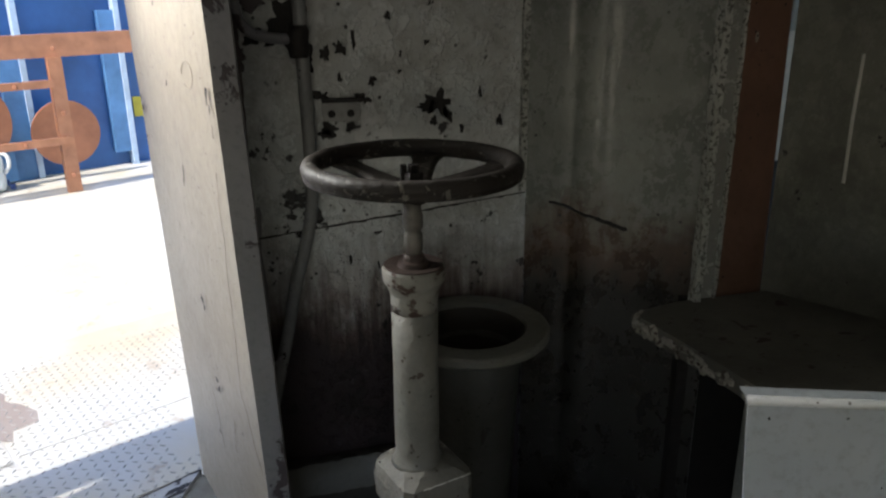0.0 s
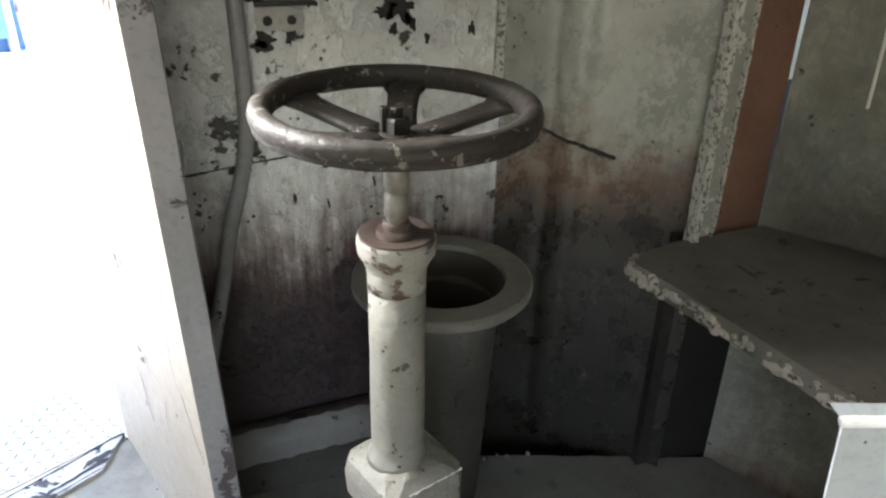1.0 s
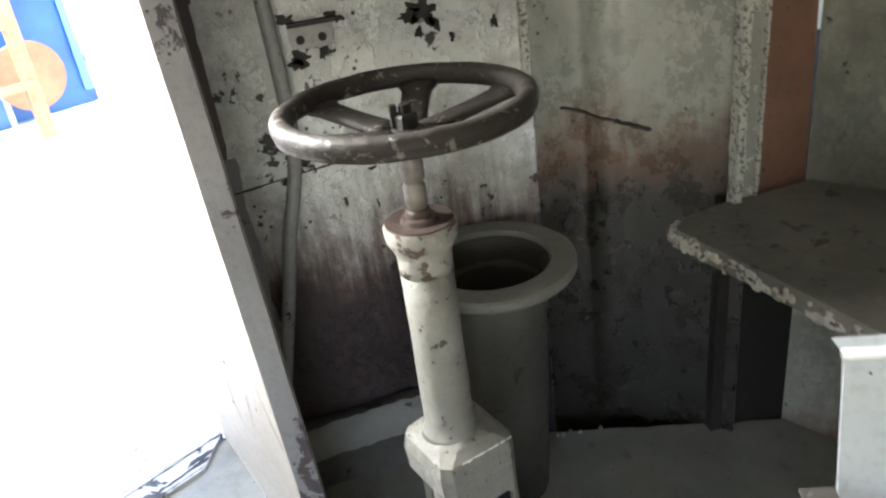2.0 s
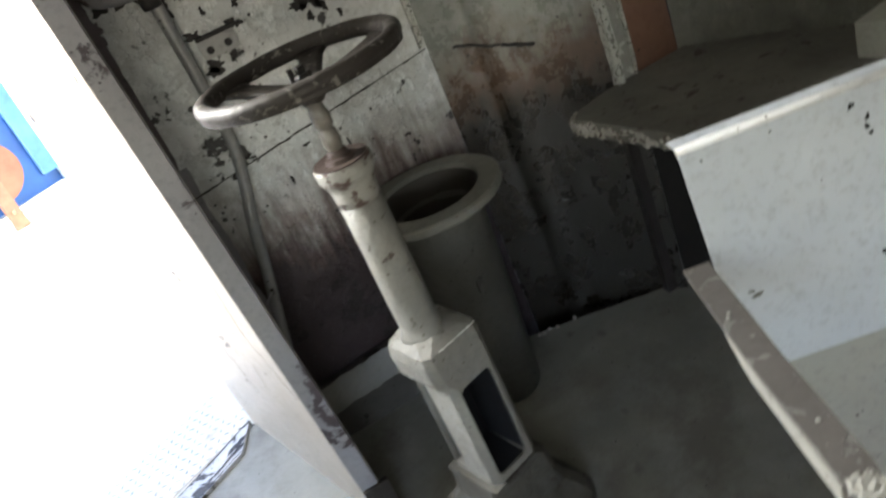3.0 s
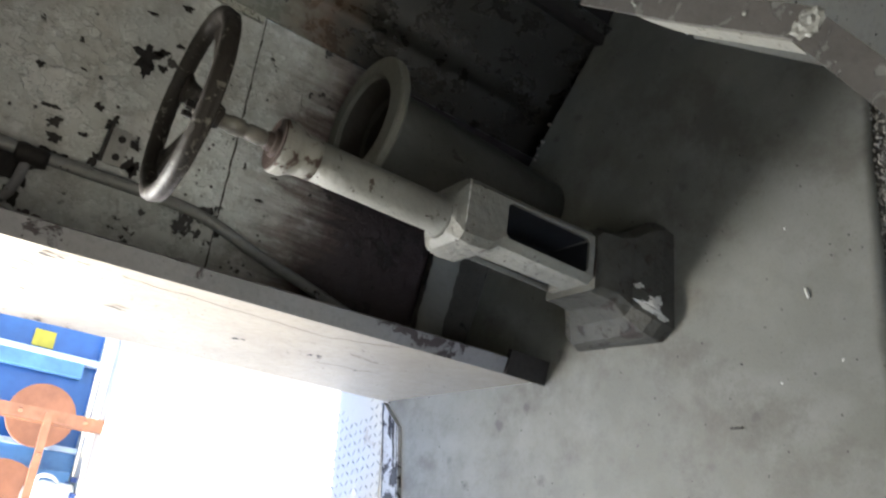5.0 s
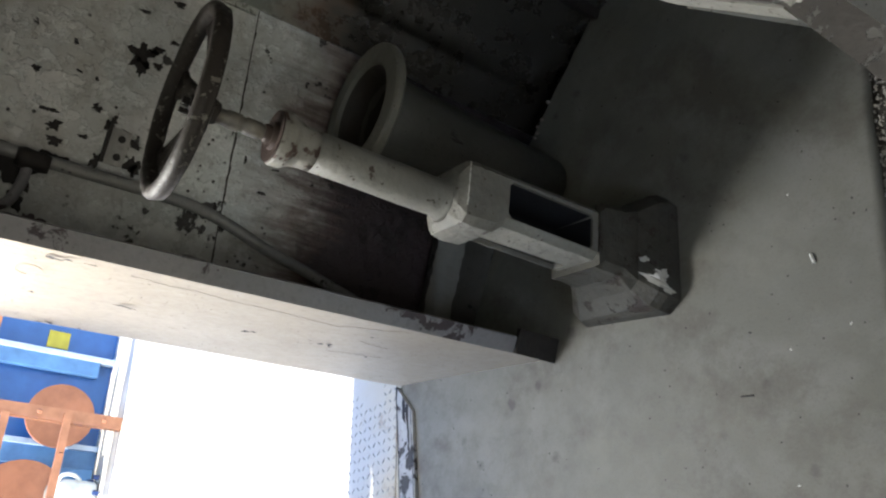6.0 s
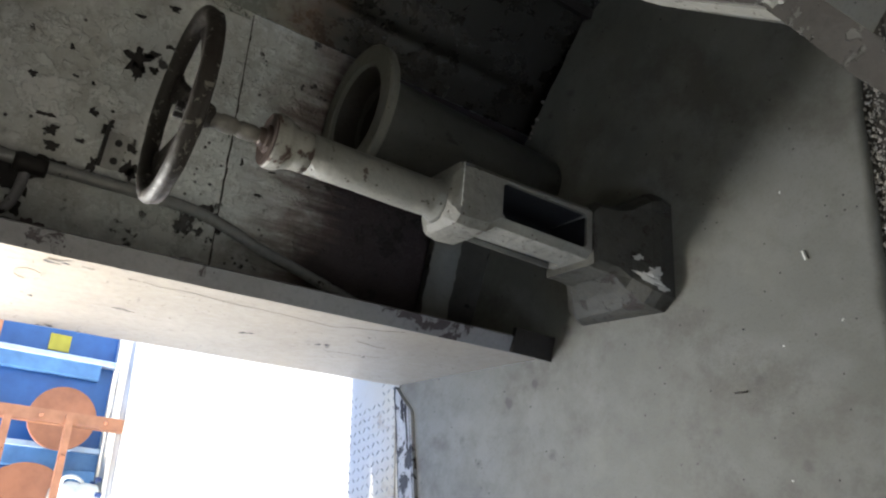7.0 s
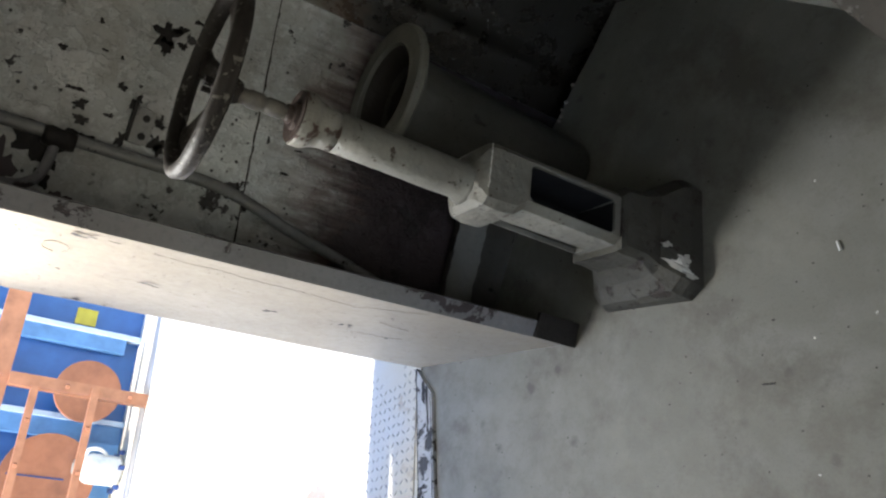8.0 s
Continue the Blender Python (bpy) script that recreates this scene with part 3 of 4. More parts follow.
# ---- bench slab ----
bench = thing("bench", "dusty grey slab bench with a broken chipped front edge", "bench", at=(0.8, 0.0, 0.70))
bpoly = [(0.567, 0.25), (0.60, 0.285), (0.70, 0.31), (0.94, 0.32), (1.085, 0.105), (1.165, -0.10), (1.33, -0.45), (0.70, -0.43), (0.66, -0.25), (0.617, 0.005)]
bm = prism([(x - 0.8, y) for x, y in bpoly], -0.015, 0.025)
part("slab", bm, M_BENCH, bench, bevel=0.004)
bm = bmesh.new()
rnd = random.Random(9)
fe = curve([(0.60, 0.283, 0), (0.567, 0.25, 0), (0.617, 0.005, 0), (0.66, -0.25, 0), (0.69, -0.4, 0)], 14)
for p in fe:
    for k in range(3):
        s = rnd.uniform(0.007, 0.016)
        vs = bmesh.ops.create_icosphere(bm, subdivisions=1, radius=s)["verts"]
        bmesh.ops.transform(bm, verts=vs, matrix=Matrix.Translation((p.x - 0.8 + rnd.uniform(0.0, 0.008), p.y, rnd.uniform(-0.012, 0.016))) @ Matrix.Diagonal((0.55, 1.3, 0.8, 1)))
roughen(bm, 0.005, 40)
part("broken_edge", bm, M_BENCH_EDGE, bench, "pale crumbling edge")
bm = prism([(1.0, -0.145), (1.155, -0.115), (1.315, -0.45), (1.10, -0.45)], 0.7265, 0.80)
tagged(part("ledge", bm, M_PANEL_LOW, bevel=0.006), "pale painted block standing on the dusty bench", "ledge")

# ---- pale cabinet front with its lip, and the lower panel ----
cab = thing("sheet_cabinet", "pale grey sheet-metal cabinet front with small rust holes", "cabinet", at=(0.366, -0.436, 0))
D = Vector((0.949, -0.316, 0))
BK = Vector((0.316, 0.949, 0))
def on_cab(u, z, back=0.0):
    return D * u + BK * back + Vector((0, 0, z))
def sheet(corners, thick, segs=1):
    bm = bmesh.new()
    f = [bm.verts.new(on_cab(u, z, b)) for u, z, b in corners]
    g = [bm.verts.new(on_cab(u, z - 0.0, b + thick)) for u, z, b in corners]
    bm.faces.new(f), bm.faces.new(g[::-1])
    for i in range(len(f)):
        bm.faces.new((f[i], g[i], g[(i + 1) % len(f)], f[(i + 1) % len(f)]))
    return bm
part("front_panel", sheet([(0, 0.926, 0), (0.47, 0.926, 0), (0.52, 0.487, 0), (0.06, 0.488, 0), (0.03, 0.505, 0)], 0.004), M_PANEL, cab)
part("folded_end", sheet([(0.4705, 0.926, 0), (0.60, 0.926, 0.085), (0.66, 0.487, 0.085), (0.5205, 0.487, 0)], 0.004), M_PANEL, cab, "end of the sheet folded away")
part("top_lip", sheet([(0.0, 0.9265, 0.0), (0.47, 0.9265, 0.0), (0.48, 0.933, 0.020), (-0.006, 0.933, 0.020)], 0.004), M_PANEL, cab, bevel=0.001)
# bead glossier and paler than the panel: the bend's highlight is partly in its colour
part("bend", tube([on_cab(0.0, 0.924, 0.004), on_cab(0.47, 0.924, 0.004)], 0.007, 10), M_BEND, cab, smooth=True)
part("lower_panel", sheet([(0.032, 0.487, 0.001), (1.1, 0.487, 0.001), (1.1, -0.08, 0.03), (0.20, -0.05, 0.03), (0.14, 0.155, 0.018)], 0.004), M_PANEL_LOW, cab, "beige lower panel")
for u, z, r in ((0.243, 0.897, 0.0075), (0.264, 0.872, 0.0065), (0.262, 0.858, 0.006), (0.267, 0.846, 0.005), (0.270, 0.637, 0.009), (0.283, 0.582, 0.009), (0.288, 0.572, 0.006), (0.30, 0.545, 0.003), (0.03, 0.90, 0.003), (0.13, 0.905, 0.003), (0.19, 0.80, 0.002), (0.33, 0.72, 0.002)):
    bm = bmesh.new()
    bm.faces.new([bm.verts.new(on_cab(u + x, z + y, -0.0012)) for x, y in ragged(0, 0, 1.9 * r, 2.3 * r, int(u * 900), 3, 14)])
    part("rust_hole", bm, M_BLACK, cab)
for u, z, w in ((0.060, 0.652, 0.016), (0.068, 0.642, 0.026)):
    bm = bmesh.new()
    bm.faces.new([bm.verts.new(on_cab(u + x, z + y, -0.001)) for x, y in ragged(0, 0, w, w * 0.6, int(u * 777), 4, 18)])
    part("scuff", bm, M_BENCH, cab)

for u, z, r in ((0.335, 0.445, 0.006), (0.352, 0.39, 0.007), (0.42, 0.30, 0.005)):
    bm = bmesh.new()
    bm.faces.new([bm.verts.new(on_cab(u + x, z + y, 0.0045 - 0.002 + 0.05 * (0.487 - z) - 0.004)) for x, y in ragged(0, 0, 1.7 * r, 2.6 * r, int(u * 700), 3, 14)])
    part("rust_hole", bm, M_BLACK, cab)

# ---- bent flat bar in front of the cabinet ----
bar = thing("flat_bar", "bent flat steel bar with worn pinkish paint", "bar", at=(0.33, -0.46, 0.74))
cl = [(0.349, -0.440), (0.275, -0.66), (0.222, -0.835), (0.212, -0.858), (0.195, -0.878), (0.11, -0.985), (0.02, -1.12)]
bm = bmesh.new()
rows = []
for i, (x, y) in enumerate(cl):
    a, b = Vector(cl[max(i - 1, 0)]), Vector(cl[min(i + 1, len(cl) - 1)])
    d = (b - a).normalized()
    nr = Vector((-d.y, d.x)) * 0.02
    rows.append([bm.verts.new((x - 0.33 + s * nr.x, y + 0.46 + s * nr.y, h)) for s, h in ((-1, 0.0), (1, 0.0), (1, -0.006), (-1, -0.006))])
for a, b in zip(rows, rows[1:]):
    for k in range(4):
        bm.faces.new((a[k], a[(k + 1) % 4], b[(k + 1) % 4], b[k]))
bm.faces.new(rows[0]), bm.faces.new(rows[-1][::-1])
part("flat", bm, M_BAR, bar, bevel=0.0015)
bm = bmesh.new()
rows = []
for i in range(13):
    t = i / 12
    x, y = 0.300 + (0.216 - 0.300) * t, -0.585 + (-0.850 + 0.585) * t
    drop = min(0.030, 0.14 * t)
    rows.append([bm.verts.new((x - 0.33 - 0.019 + dx, y + 0.46 + 0.006, h)) for dx, h in ((-0.002, -0.0065), (0.002, -0.0065), (0.002, -0.0075 - drop), (-0.002, -0.0075 - drop))])
for a, b in zip(rows, rows[1:]):
    for k in range(4):
        bm.faces.new((a[k], a[(k + 1) % 4], b[(k + 1) % 4], b[k]))
bm.faces.new(rows[0]), bm.faces.new(rows[-1][::-1])
# the leg is paler than the flat: light from the door, put into its paint
part("upright_leg", bm, M_LEG, bar, "upright leg under the flat, pale for the door's light")
bm = lathe([(0.020, -0.001), (0.019, 0.001), (0.015, 0.0025), (0.011, 0.0015), (0.007, 0.0032), (0.003, 0.0022), (0, 0.003)], 36, 0.3)
roughen(bm, 0.0018, 160)
bmesh.ops.translate(bm, verts=bm.verts, vec=(0.212 - 0.33, -0.862 + 0.46, 0.0))
part("weld_crust", bm, M_LEG, bar, "rough pale weld at the bend")
for x, y in ((0.305, -0.56), (0.298, -0.567), (0.243, -0.77)):
    bm = lathe([(0, 0.0025), (0.0025, 0.002), (0.0032, 0.0)], 10)
    ob = part("stud", bm, M_POST, bar)
    ob.location = (x - 0.33, y + 0.46, 0)

# ---- valve column with handwheel ----
YAW = radians(18)
valve = thing("valve_column", "chipped grey valve column with a worn cast-iron handwheel", "valve")
ring = bmesh.new()
R = 0.1705
# the rim's section: a rounded cap, a groove and a lip below
RIM = [(-0.014, 0.004), (-0.0115, 0.012), (-0.004, 0.0158), (0.005, 0.0152), (0.0115, 0.0105), (0.0138, 0.003), (0.0130, -0.004), (0.0095, -0.0072), (0.0108, -0.010), (0.010, -0.0142), (0.004, -0.016), (-0.006, -0.0158), (-0.0122, -0.012), (-0.0145, -0.004)]
vs = []
for i in range(72):
    a = 2 * math.pi * i / 72
    vs.append([ring.verts.new(((R + q) * math.cos(a), (R + q) * math.sin(a), z)) for q, z in RIM])
for i in range(72):
    for j in range(14):
        a, b = vs[i], vs[(i + 1) % 72]
        ring.faces.new((a[j], b[j], b[(j + 1) % 14], a[(j + 1) % 14]))
roughen(ring, 0.0012, 30)
wheel = part("handwheel", ring, M_WHEEL, valve, "worn dark cast-iron rim", smooth=True)
wheel.location = (0.004, 0.006, 1.164)
wheel.rotation_euler = (radians(-0.8), radians(0.5), 0)
for i in range(6):
    a = radians(70 + 60 * i)
    bm = bmesh.new()
    rows = []
    for k in range(7):
        s = k / 6
        r = 0.02 + (R - 0.02 - 0.004) * s
        w, h = 0.025 - 0.004 * math.sin(math.pi * s) + (0.010 if s > 0.9 else 0), 0.0075 - 0.001 * s
        z = -0.009 - 0.030 * (1 - s) ** 0.75
        c = Vector((r * math.cos(a), r * math.sin(a), z))
        t = Vector((-math.sin(a), math.cos(a), 0))
        rows.append([bm.verts.new(c + t * w * x + Vector((0, 0, h * y))) for x, y in ((-1, -0.6), (-0.6, -1), (0.6, -1), (1, -0.6), (1, 0.6), (0.6, 1), (-0.6, 1), (-1, 0.6))])
    for p, q in zip(rows, rows[1:]):
        for j in range(8):
            bm.faces.new((p[j], p[(j + 1) % 8], q[(j + 1) % 8], q[j]))
    bm.faces.new(rows[0][::-1]), bm.faces.new(rows[-1])
    part("spoke", bm, M_WHEEL, wheel, smooth=True)
part("hub", lathe([(0, -0.062), (0.019, -0.062), (0.022, -0.057), (0.024, -0.050), (0.029, -0.043), (0.028, -0.034), (0.020, -0.029), (0, -0.029)], 24), M_WHEEL, wheel, smooth=True)
part("nut", lathe([(0, -0.030), (0.017, -0.030), (0.017, -0.013), (0.014, -0.009), (0.009, -0.009), (0.009, 0.004), (0, 0.005)], 6), M_BARE, wheel, "black hexagon nut")
part("set_key", block((-0.016, 0.004, -0.012), (0.010, 0.012, 0.032)), M_BARE, wheel, "bent black key beside the nut", bevel=0.002)
part("stem", lathe([(0, 0.98), (0.014, 0.98), (0.014, 1.02), (0.0165, 1.022), (0.0165, 1.05), (0.014, 1.053), (0.014, 1.058), (0.0175, 1.062), (0.0175, 1.085), (0.015, 1.09), (0.015, 1.11), (0, 1.11)], 20), M_STEM, valve, "pale worn steel stem", smooth=True)
part("stem_sleeve", lathe([(0, 0.99), (0.0185, 0.99), (0.0185, 1.012), (0.0165, 1.015), (0, 1.015)], 20), M_COLLAR, valve, "rust-brown sleeve", smooth=False)
part("collar", lathe([(0, 0.93), (0.0412, 0.93), (0.0425, 0.945), (0.047, 0.958), (0.0535, 0.968), (0.0550, 0.978), (0.0545, 0.989), (0.0525, 0.9935), (0, 0.9935)], 40, 0.014), M_COLUMN_TOP, valve, "chipped flared collar", smooth=False)
part("gland_face", lathe([(0, 0.9925), (0.051, 0.9925), (0.051, 0.9965), (0.028, 0.994), (0.026, 1.002), (0.016, 1.004), (0, 1.004)], 36, 0.01), M_COLLAR, valve, "brown rusty gland face")
part("column_pipe", lathe([(0, 0.914), (0.0410, 0.914), (0.0405, 0.80), (0.0415, 0.70), (0.041, 0.625), (0.046, 0.612), (0.05, 0.605), (0, 0.60)], 40, 0.01), M_COLUMN, valve, smooth=True)

part("neck_band", lathe([(0, 0.957), (0.0405, 0.957), (0.0412, 0.93), (0.0412, 0.913), (0, 0.913)], 40, 0.01), M_COLUMN_TOP, valve, "flaking neck of the pipe", smooth=True)
# yoke: chamfered head, corner bars round a hollow, and a flared foot
A = 0.074
bm = bmesh.new()
def yoke_ring(z, x0, x1, y0, y1, c):
    return [bm.verts.new((x, y, z)) for x, y in ((x0 + c, y0), (x1 - c, y0), (x1, y0 + c), (x1, y1 - c), (x1 - c, y1), (x0 + c, y1), (x0, y1 - c), (x0, y0 + c))]
HX0, HX1, HZ0, HZ1 = -0.032, 0.053, 0.228, 0.488          # the window in the front face
rings = [yoke_ring(z, -0.050 - e, A + f, -A, A, 0.016) for z, e, f in ((0.16, 0.0, 0.012), (HZ0, 0.0, 0.006), (HZ1, 0.0, 0.0), (0.515, 0.020, 0.0), (0.565, 0.024, 0.0))]
rings.append(yoke_ring(0.590, -0.070, A - 0.004, -A + 0.004, A - 0.006, 0.014))
rings.append(yoke_ring(0.604, -0.056, A - 0.016, -A + 0.020, A - 0.016, 0.022))
rings.append(yoke_ring(0.612, -0.036, A - 0.032, -A + 0.036, A - 0.030, 0.022))
for n, (p, q) in enumerate(zip(rings, rings[1:])):
    for j in range(8):
        if n == 1 and j in (0, 6):
            continue
        bm.faces.new((p[j], p[(j + 1) % 8], q[(j + 1) % 8], q[j]))
bm.faces.new(rings[0][::-1]), bm.faces.new(rings[-1])
o = [rings[1][0], rings[1][1], rings[2][1], rings[2][0]]
c = 0.010
hole = [(HX0 + c, HZ0), (HX1 - c, HZ0), (HX1, HZ0 + c), (HX1, HZ1 - c), (HX1 - c, HZ1), (HX0 + c, HZ1), (HX0, HZ1 - c), (HX0, HZ0 + c)]
mouth = [bm.verts.new((x, -A, z + (0.004 if z < 0.3 else -0.004))) for x, z in hole]
depth = [bm.verts.new((x, A - 0.02, z)) for x, z in hole]
for i, k in ((0, 0), (2, 1), (4, 2), (6, 3)):
    bm.faces.new((o[k], o[(k + 1) % 4], mouth[i + 1], mouth[i]))
    bm.faces.new((o[(k + 1) % 4], mouth[(i + 2) % 8], mouth[i + 1]))
for i in range(8):
    bm.faces.new((mouth[i], mouth[(i + 1) % 8], depth[(i + 1) % 8], depth[i]))
bm.faces.new(depth)
o = [rings[1][6], rings[1][7], rings[2][7], rings[2][6]]
side = [(0.056, HZ0 + 0.004), (0.018, HZ0 + 0.004), (0.026, HZ1 - 0.006), (0.056, HZ1 - 0.006)]
mouth = [bm.verts.new((-0.050, y, z)) for y, z in side]
depth = [bm.verts.new((HX0 - 0.003, y, z)) for y, z in side]
for i in range(4):
    bm.faces.new((o[i], o[(i + 1) % 4], mouth[(i + 1) % 4], mouth[i]))
    bm.faces.new((mouth[i], mouth[(i + 1) % 4], depth[(i + 1) % 4], depth[i]))
bm.faces.new(depth)
yoke = part("yoke", bm, M_YOKE, valve, "blunt cast yoke with a window in its face", bevel=0.004)
yoke.rotation_euler = (0, 0, YAW)
yoke.location = (0.008, 0.0, 0)
# dark lining and side plate paint the shade inside the yoke's openings
bm = prism([(HX0 + 0.003, -A + 0.005), (HX1 - 0.003, -A + 0.005), (HX1 - 0.003, A - 0.023), (HX0 + 0.003, A - 0.023)], HZ0 + 0.007, HZ1 - 0.007)
bmesh.ops.recalc_face_normals(bm, faces=bm.faces)
bmesh.ops.delete(bm, geom=[f for f in bm.faces if f.normal.y < -0.9], context="FACES")
part("hollow", bm, M_HOLLOW, yoke, "blue-black lining for the shade inside the yoke")
part("side_hollow", block((HX0 - 0.0040, 0.038, 0.5 * (HZ0 + HZ1)), (0.005, 0.034, HZ1 - HZ0 - 0.02)), M_BLACK, yoke, "black plate for the shade in the yoke's side")
bm = tube([(-0.036 + 0.1 * i / 16, -A + 0.004 + 0.0012 * noise.noise((i * 0.9, 0, 0)), 0.589 + 0.002 * noise.noise((i * 0.7, 1, 0))) for i in range(17)], 0.0022, 6, taper=[max(0.0005, 0.0013 + 0.0022 * noise.noise((i * 0.8, 5, 2))) for i in range(17)])
part("worn_edge", bm, M_DRIP, yoke, "edge rubbed to white paint")
FOOT = ((0.215, 0.080), (0.19, 0.084), (0.13, 0.09), (0.085, 0.11), (0.05, 0.142), (0.025, 0.150), (-0.035, 0.152))
def foot_offset(z):
    return (0.02 if z < 0.2 else 0.0), (0.03 if z < 0.12 else 0.01 if z < 0.2 else 0.0)
bm = bmesh.new()
rows = []
for z, k in FOOT:
    rows.append([bm.verts.new((max(x * k + (0.02 * (z < 0.2)), -0.066 if z > 0.12 else -0.2), y * k + (0.03 if z < 0.12 else 0.01 if z < 0.2 else 0), z)) for x, y in ((-1, -0.8), (-0.8, -1), (0.8, -1), (1, -0.8), (1, 0.8), (0.8, 1), (-0.8, 1), (-1, 0.8))])
for p, q in zip(rows, rows[1:]):
    for j in range(8):
        bm.faces.new((p[j], p[(j + 1) % 8], q[(j + 1) % 8], q[j]))
bm.faces.new(rows[0]), bm.faces.new(rows[-1][::-1])
# the foot's darker paint holds the shadow that falls on it
part("foot", bm, M_FOOT, yoke, "flared cast foot, darkened for the shadow on it", bevel=0.014)
def foot_front(fx, z):
    """A point just off the foot's front face: fx across (-1 to 1), at height z."""
    for (za, ka), (zb, kb) in zip(FOOT, FOOT[1:]):
        if zb <= z <= za:
            t = (za - z) / (za - zb)
            (xa, ya), (xb, yb) = foot_offset(za), foot_offset(zb)
            k, ox, oy = ka + (kb - ka) * t, xa + (xb - xa) * t, ya + (yb - ya) * t
            return (fx * k + ox, -k + oy - 0.003, z + 0.003)
for seed, fx, zc, w, h in ((3, -0.62, 0.055, 0.22, 0.045), (8, -0.70, 0.03, 0.16, 0.05), (11, -0.48, 0.04, 0.2, 0.03), (16, -0.3, 0.075, 0.12, 0.02)):
    bm = bmesh.new()
    bm.faces.new([bm.verts.new(foot_front(max(-0.79, fx + p), min(0.12, max(-0.03, zc + q)))) for p, q in ragged(0, 0, w * 1.5, h * 1.5, seed, 4, 22)])
    part("paint_splash", bm, M_DRIP, yoke, "splash of white paint")

# ---- bell-mouthed standpipe behind the column ----
fun = thing("standpipe", "dull grey bell-mouthed standpipe with a wide flat rim", "pipe", at=(0.210, 0.397, 0.008))
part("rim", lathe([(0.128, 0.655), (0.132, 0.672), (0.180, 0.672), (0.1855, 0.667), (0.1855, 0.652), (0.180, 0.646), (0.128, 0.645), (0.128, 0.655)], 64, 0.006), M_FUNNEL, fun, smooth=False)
# shaft coloured darker than the rim, to show it standing in shade
part("body", lathe([(0.128, 0.646), (0.121, 0.632), (0.118, 0.60), (0.104, 0.30), (0.084, -0.06), (0.077, -0.06), (0.097, 0.30), (0.111, 0.60), (0.124, 0.646)], 56, 0.01), M_FUNNEL_BODY, fun, "cylindrical shaft, painted darker for shade", smooth=True)
part("lining", lathe([(0, 0.06), (0.083, 0.06), (0.097, 0.32), (0.109, 0.58), (0.116, 0.63), (0.122, 0.652), (0.1275, 0.661)], 48), M_FUNNEL_LOW, fun, "dark brown inner lining", smooth=True)

# ---- door jamb ----
LEAN_X = lambda z: -0.030 * (z - 0.7)
jamb = thing("door_1", "deep cream-painted door jamb with chips and hairline cracks", "door frame", kind="structure")
def upright(poly, z0, z1, steps=24, rough=0.0015):
    bm = bmesh.new()
    rows = []
    for k in range(steps + 1):
        row = []
        for i, (x, y) in enumerate(poly):
            a = z0(x, y) if callable(z0) else z0
            z = a + (z1 - a) * k / steps
            n1 = noise.noise((x * 8, y * 8, z * 9)) * rough
            row.append(bm.verts.new((x + LEAN_X(z) + n1, y + n1, z)))
        rows.append(row)
    n = len(poly)
    for p, q in zip(rows, rows[1:]):
        for i in range(n):
            bm.faces.new((p[i], p[(i + 1) % n], q[(i + 1) % n], q[i]))
    bm.faces.new(rows[0][::-1]), bm.faces.new(rows[-1])
    return bm
part("web", upright([(-0.293, 0.216), (-0.345, 0.36), (-0.40, 0.51), (-0.455, 0.66), (-0.508, 0.80), (-0.42, 0.83), (-0.25, 0.23)], lambda x, y: floor_z(x, y) - 0.02, 2.3), M_JAMB, jamb, smooth=False)
part("flange", upright([(-0.296, 0.198), (-0.252, 0.196), (-0.250, 0.214), (-0.294, 0.215)], lambda x, y: floor_z(x, y) - 0.01, 2.3), M_STRIP, jamb, "purple-grey worn steel flange")
part("toe", prism([(-0.278, 0.185), (-0.212, 0.190), (-0.214, 0.204), (-0.278, 0.2)], 0.0, 0.16), M_BARE, jamb, "dark bare toe plate", bevel=0.004)
def jamb_point(s, z):
    y = 0.216 + s * 0.584
    x = -0.293 - s * 0.215
    return x + LEAN_X(z), y
for s, z, w, h, sd_ in ((0.488, 0.765, 0.016, 0.022, 1), (0.474, 0.748, 0.008, 0.02, 13), (0.452, 0.566, 0.014, 0.016, 2), (0.437, 0.545, 0.016, 0.018, 14), (0.47, 0.535, 0.006, 0.014, 15), (0.076, 1.26, 0.013, 0.034, 4), (0.062, 1.235, 0.007, 0.02, 16), (0.52, 1.255, 0.012, 0.012, 5), (0.94, 1.172, 0.016, 0.024, 6), (0.955, 1.195, 0.008, 0.016, 17), (0.95, 1.10, 0.008, 0.012, 7), (0.475, 1.068, 0.010, 0.034, 8), (0.49, 1.045, 0.006, 0.02, 18), (0.06, 1.192, 0.006, 0.022, 9), (0.522, 0.404, 0.008, 0.012, 10), (0.543, 1.416, 0.010, 0.014, 11), (0.086, 1.10, 0.004, 0.026, 12), (0.20, 0.50, 0.005, 0.012, 19), (0.62, 0.47, 0.004, 0.01, 20)):
    bm = bmesh.new()
    jd = Vector((-0.215, 0.584)).normalized()
    x0, y0 = jamb_point(s, z)
    bm.faces.new([bm.verts.new((x0 + jd.x * p - 0.0042, y0 + jd.y * p - 0.0015, z + q)) for p, q in ragged(0, 0, w * 1.9, h * 1.5, sd_ * 31, 3, 20)])
    part("paint_chip", bm, M_BARE, jamb)
for s0, z0, s1, z1 in ((0.10, 1.08, 0.16, 0.62), (0.16, 0.62, 0.05, 0.45), (0.55, 0.52, 0.50, 0.36), (0.30, 0.50, 0.34, 0.40)):
    pts = []
    for i in range(14):
        t = i / 13
        s, z = s0 + (s1 - s0) * t + 0.02 * noise.noise((t * 6, s0 * 9, 0)), z0 + (z1 - z0) * t
        x0, y0 = jamb_point(s, z)
        pts.append((x0 - 0.002, y0 - 0.0008, z))
    part("hairline_crack", tube(pts, 0.00032, 5), M_CRUST, jamb)
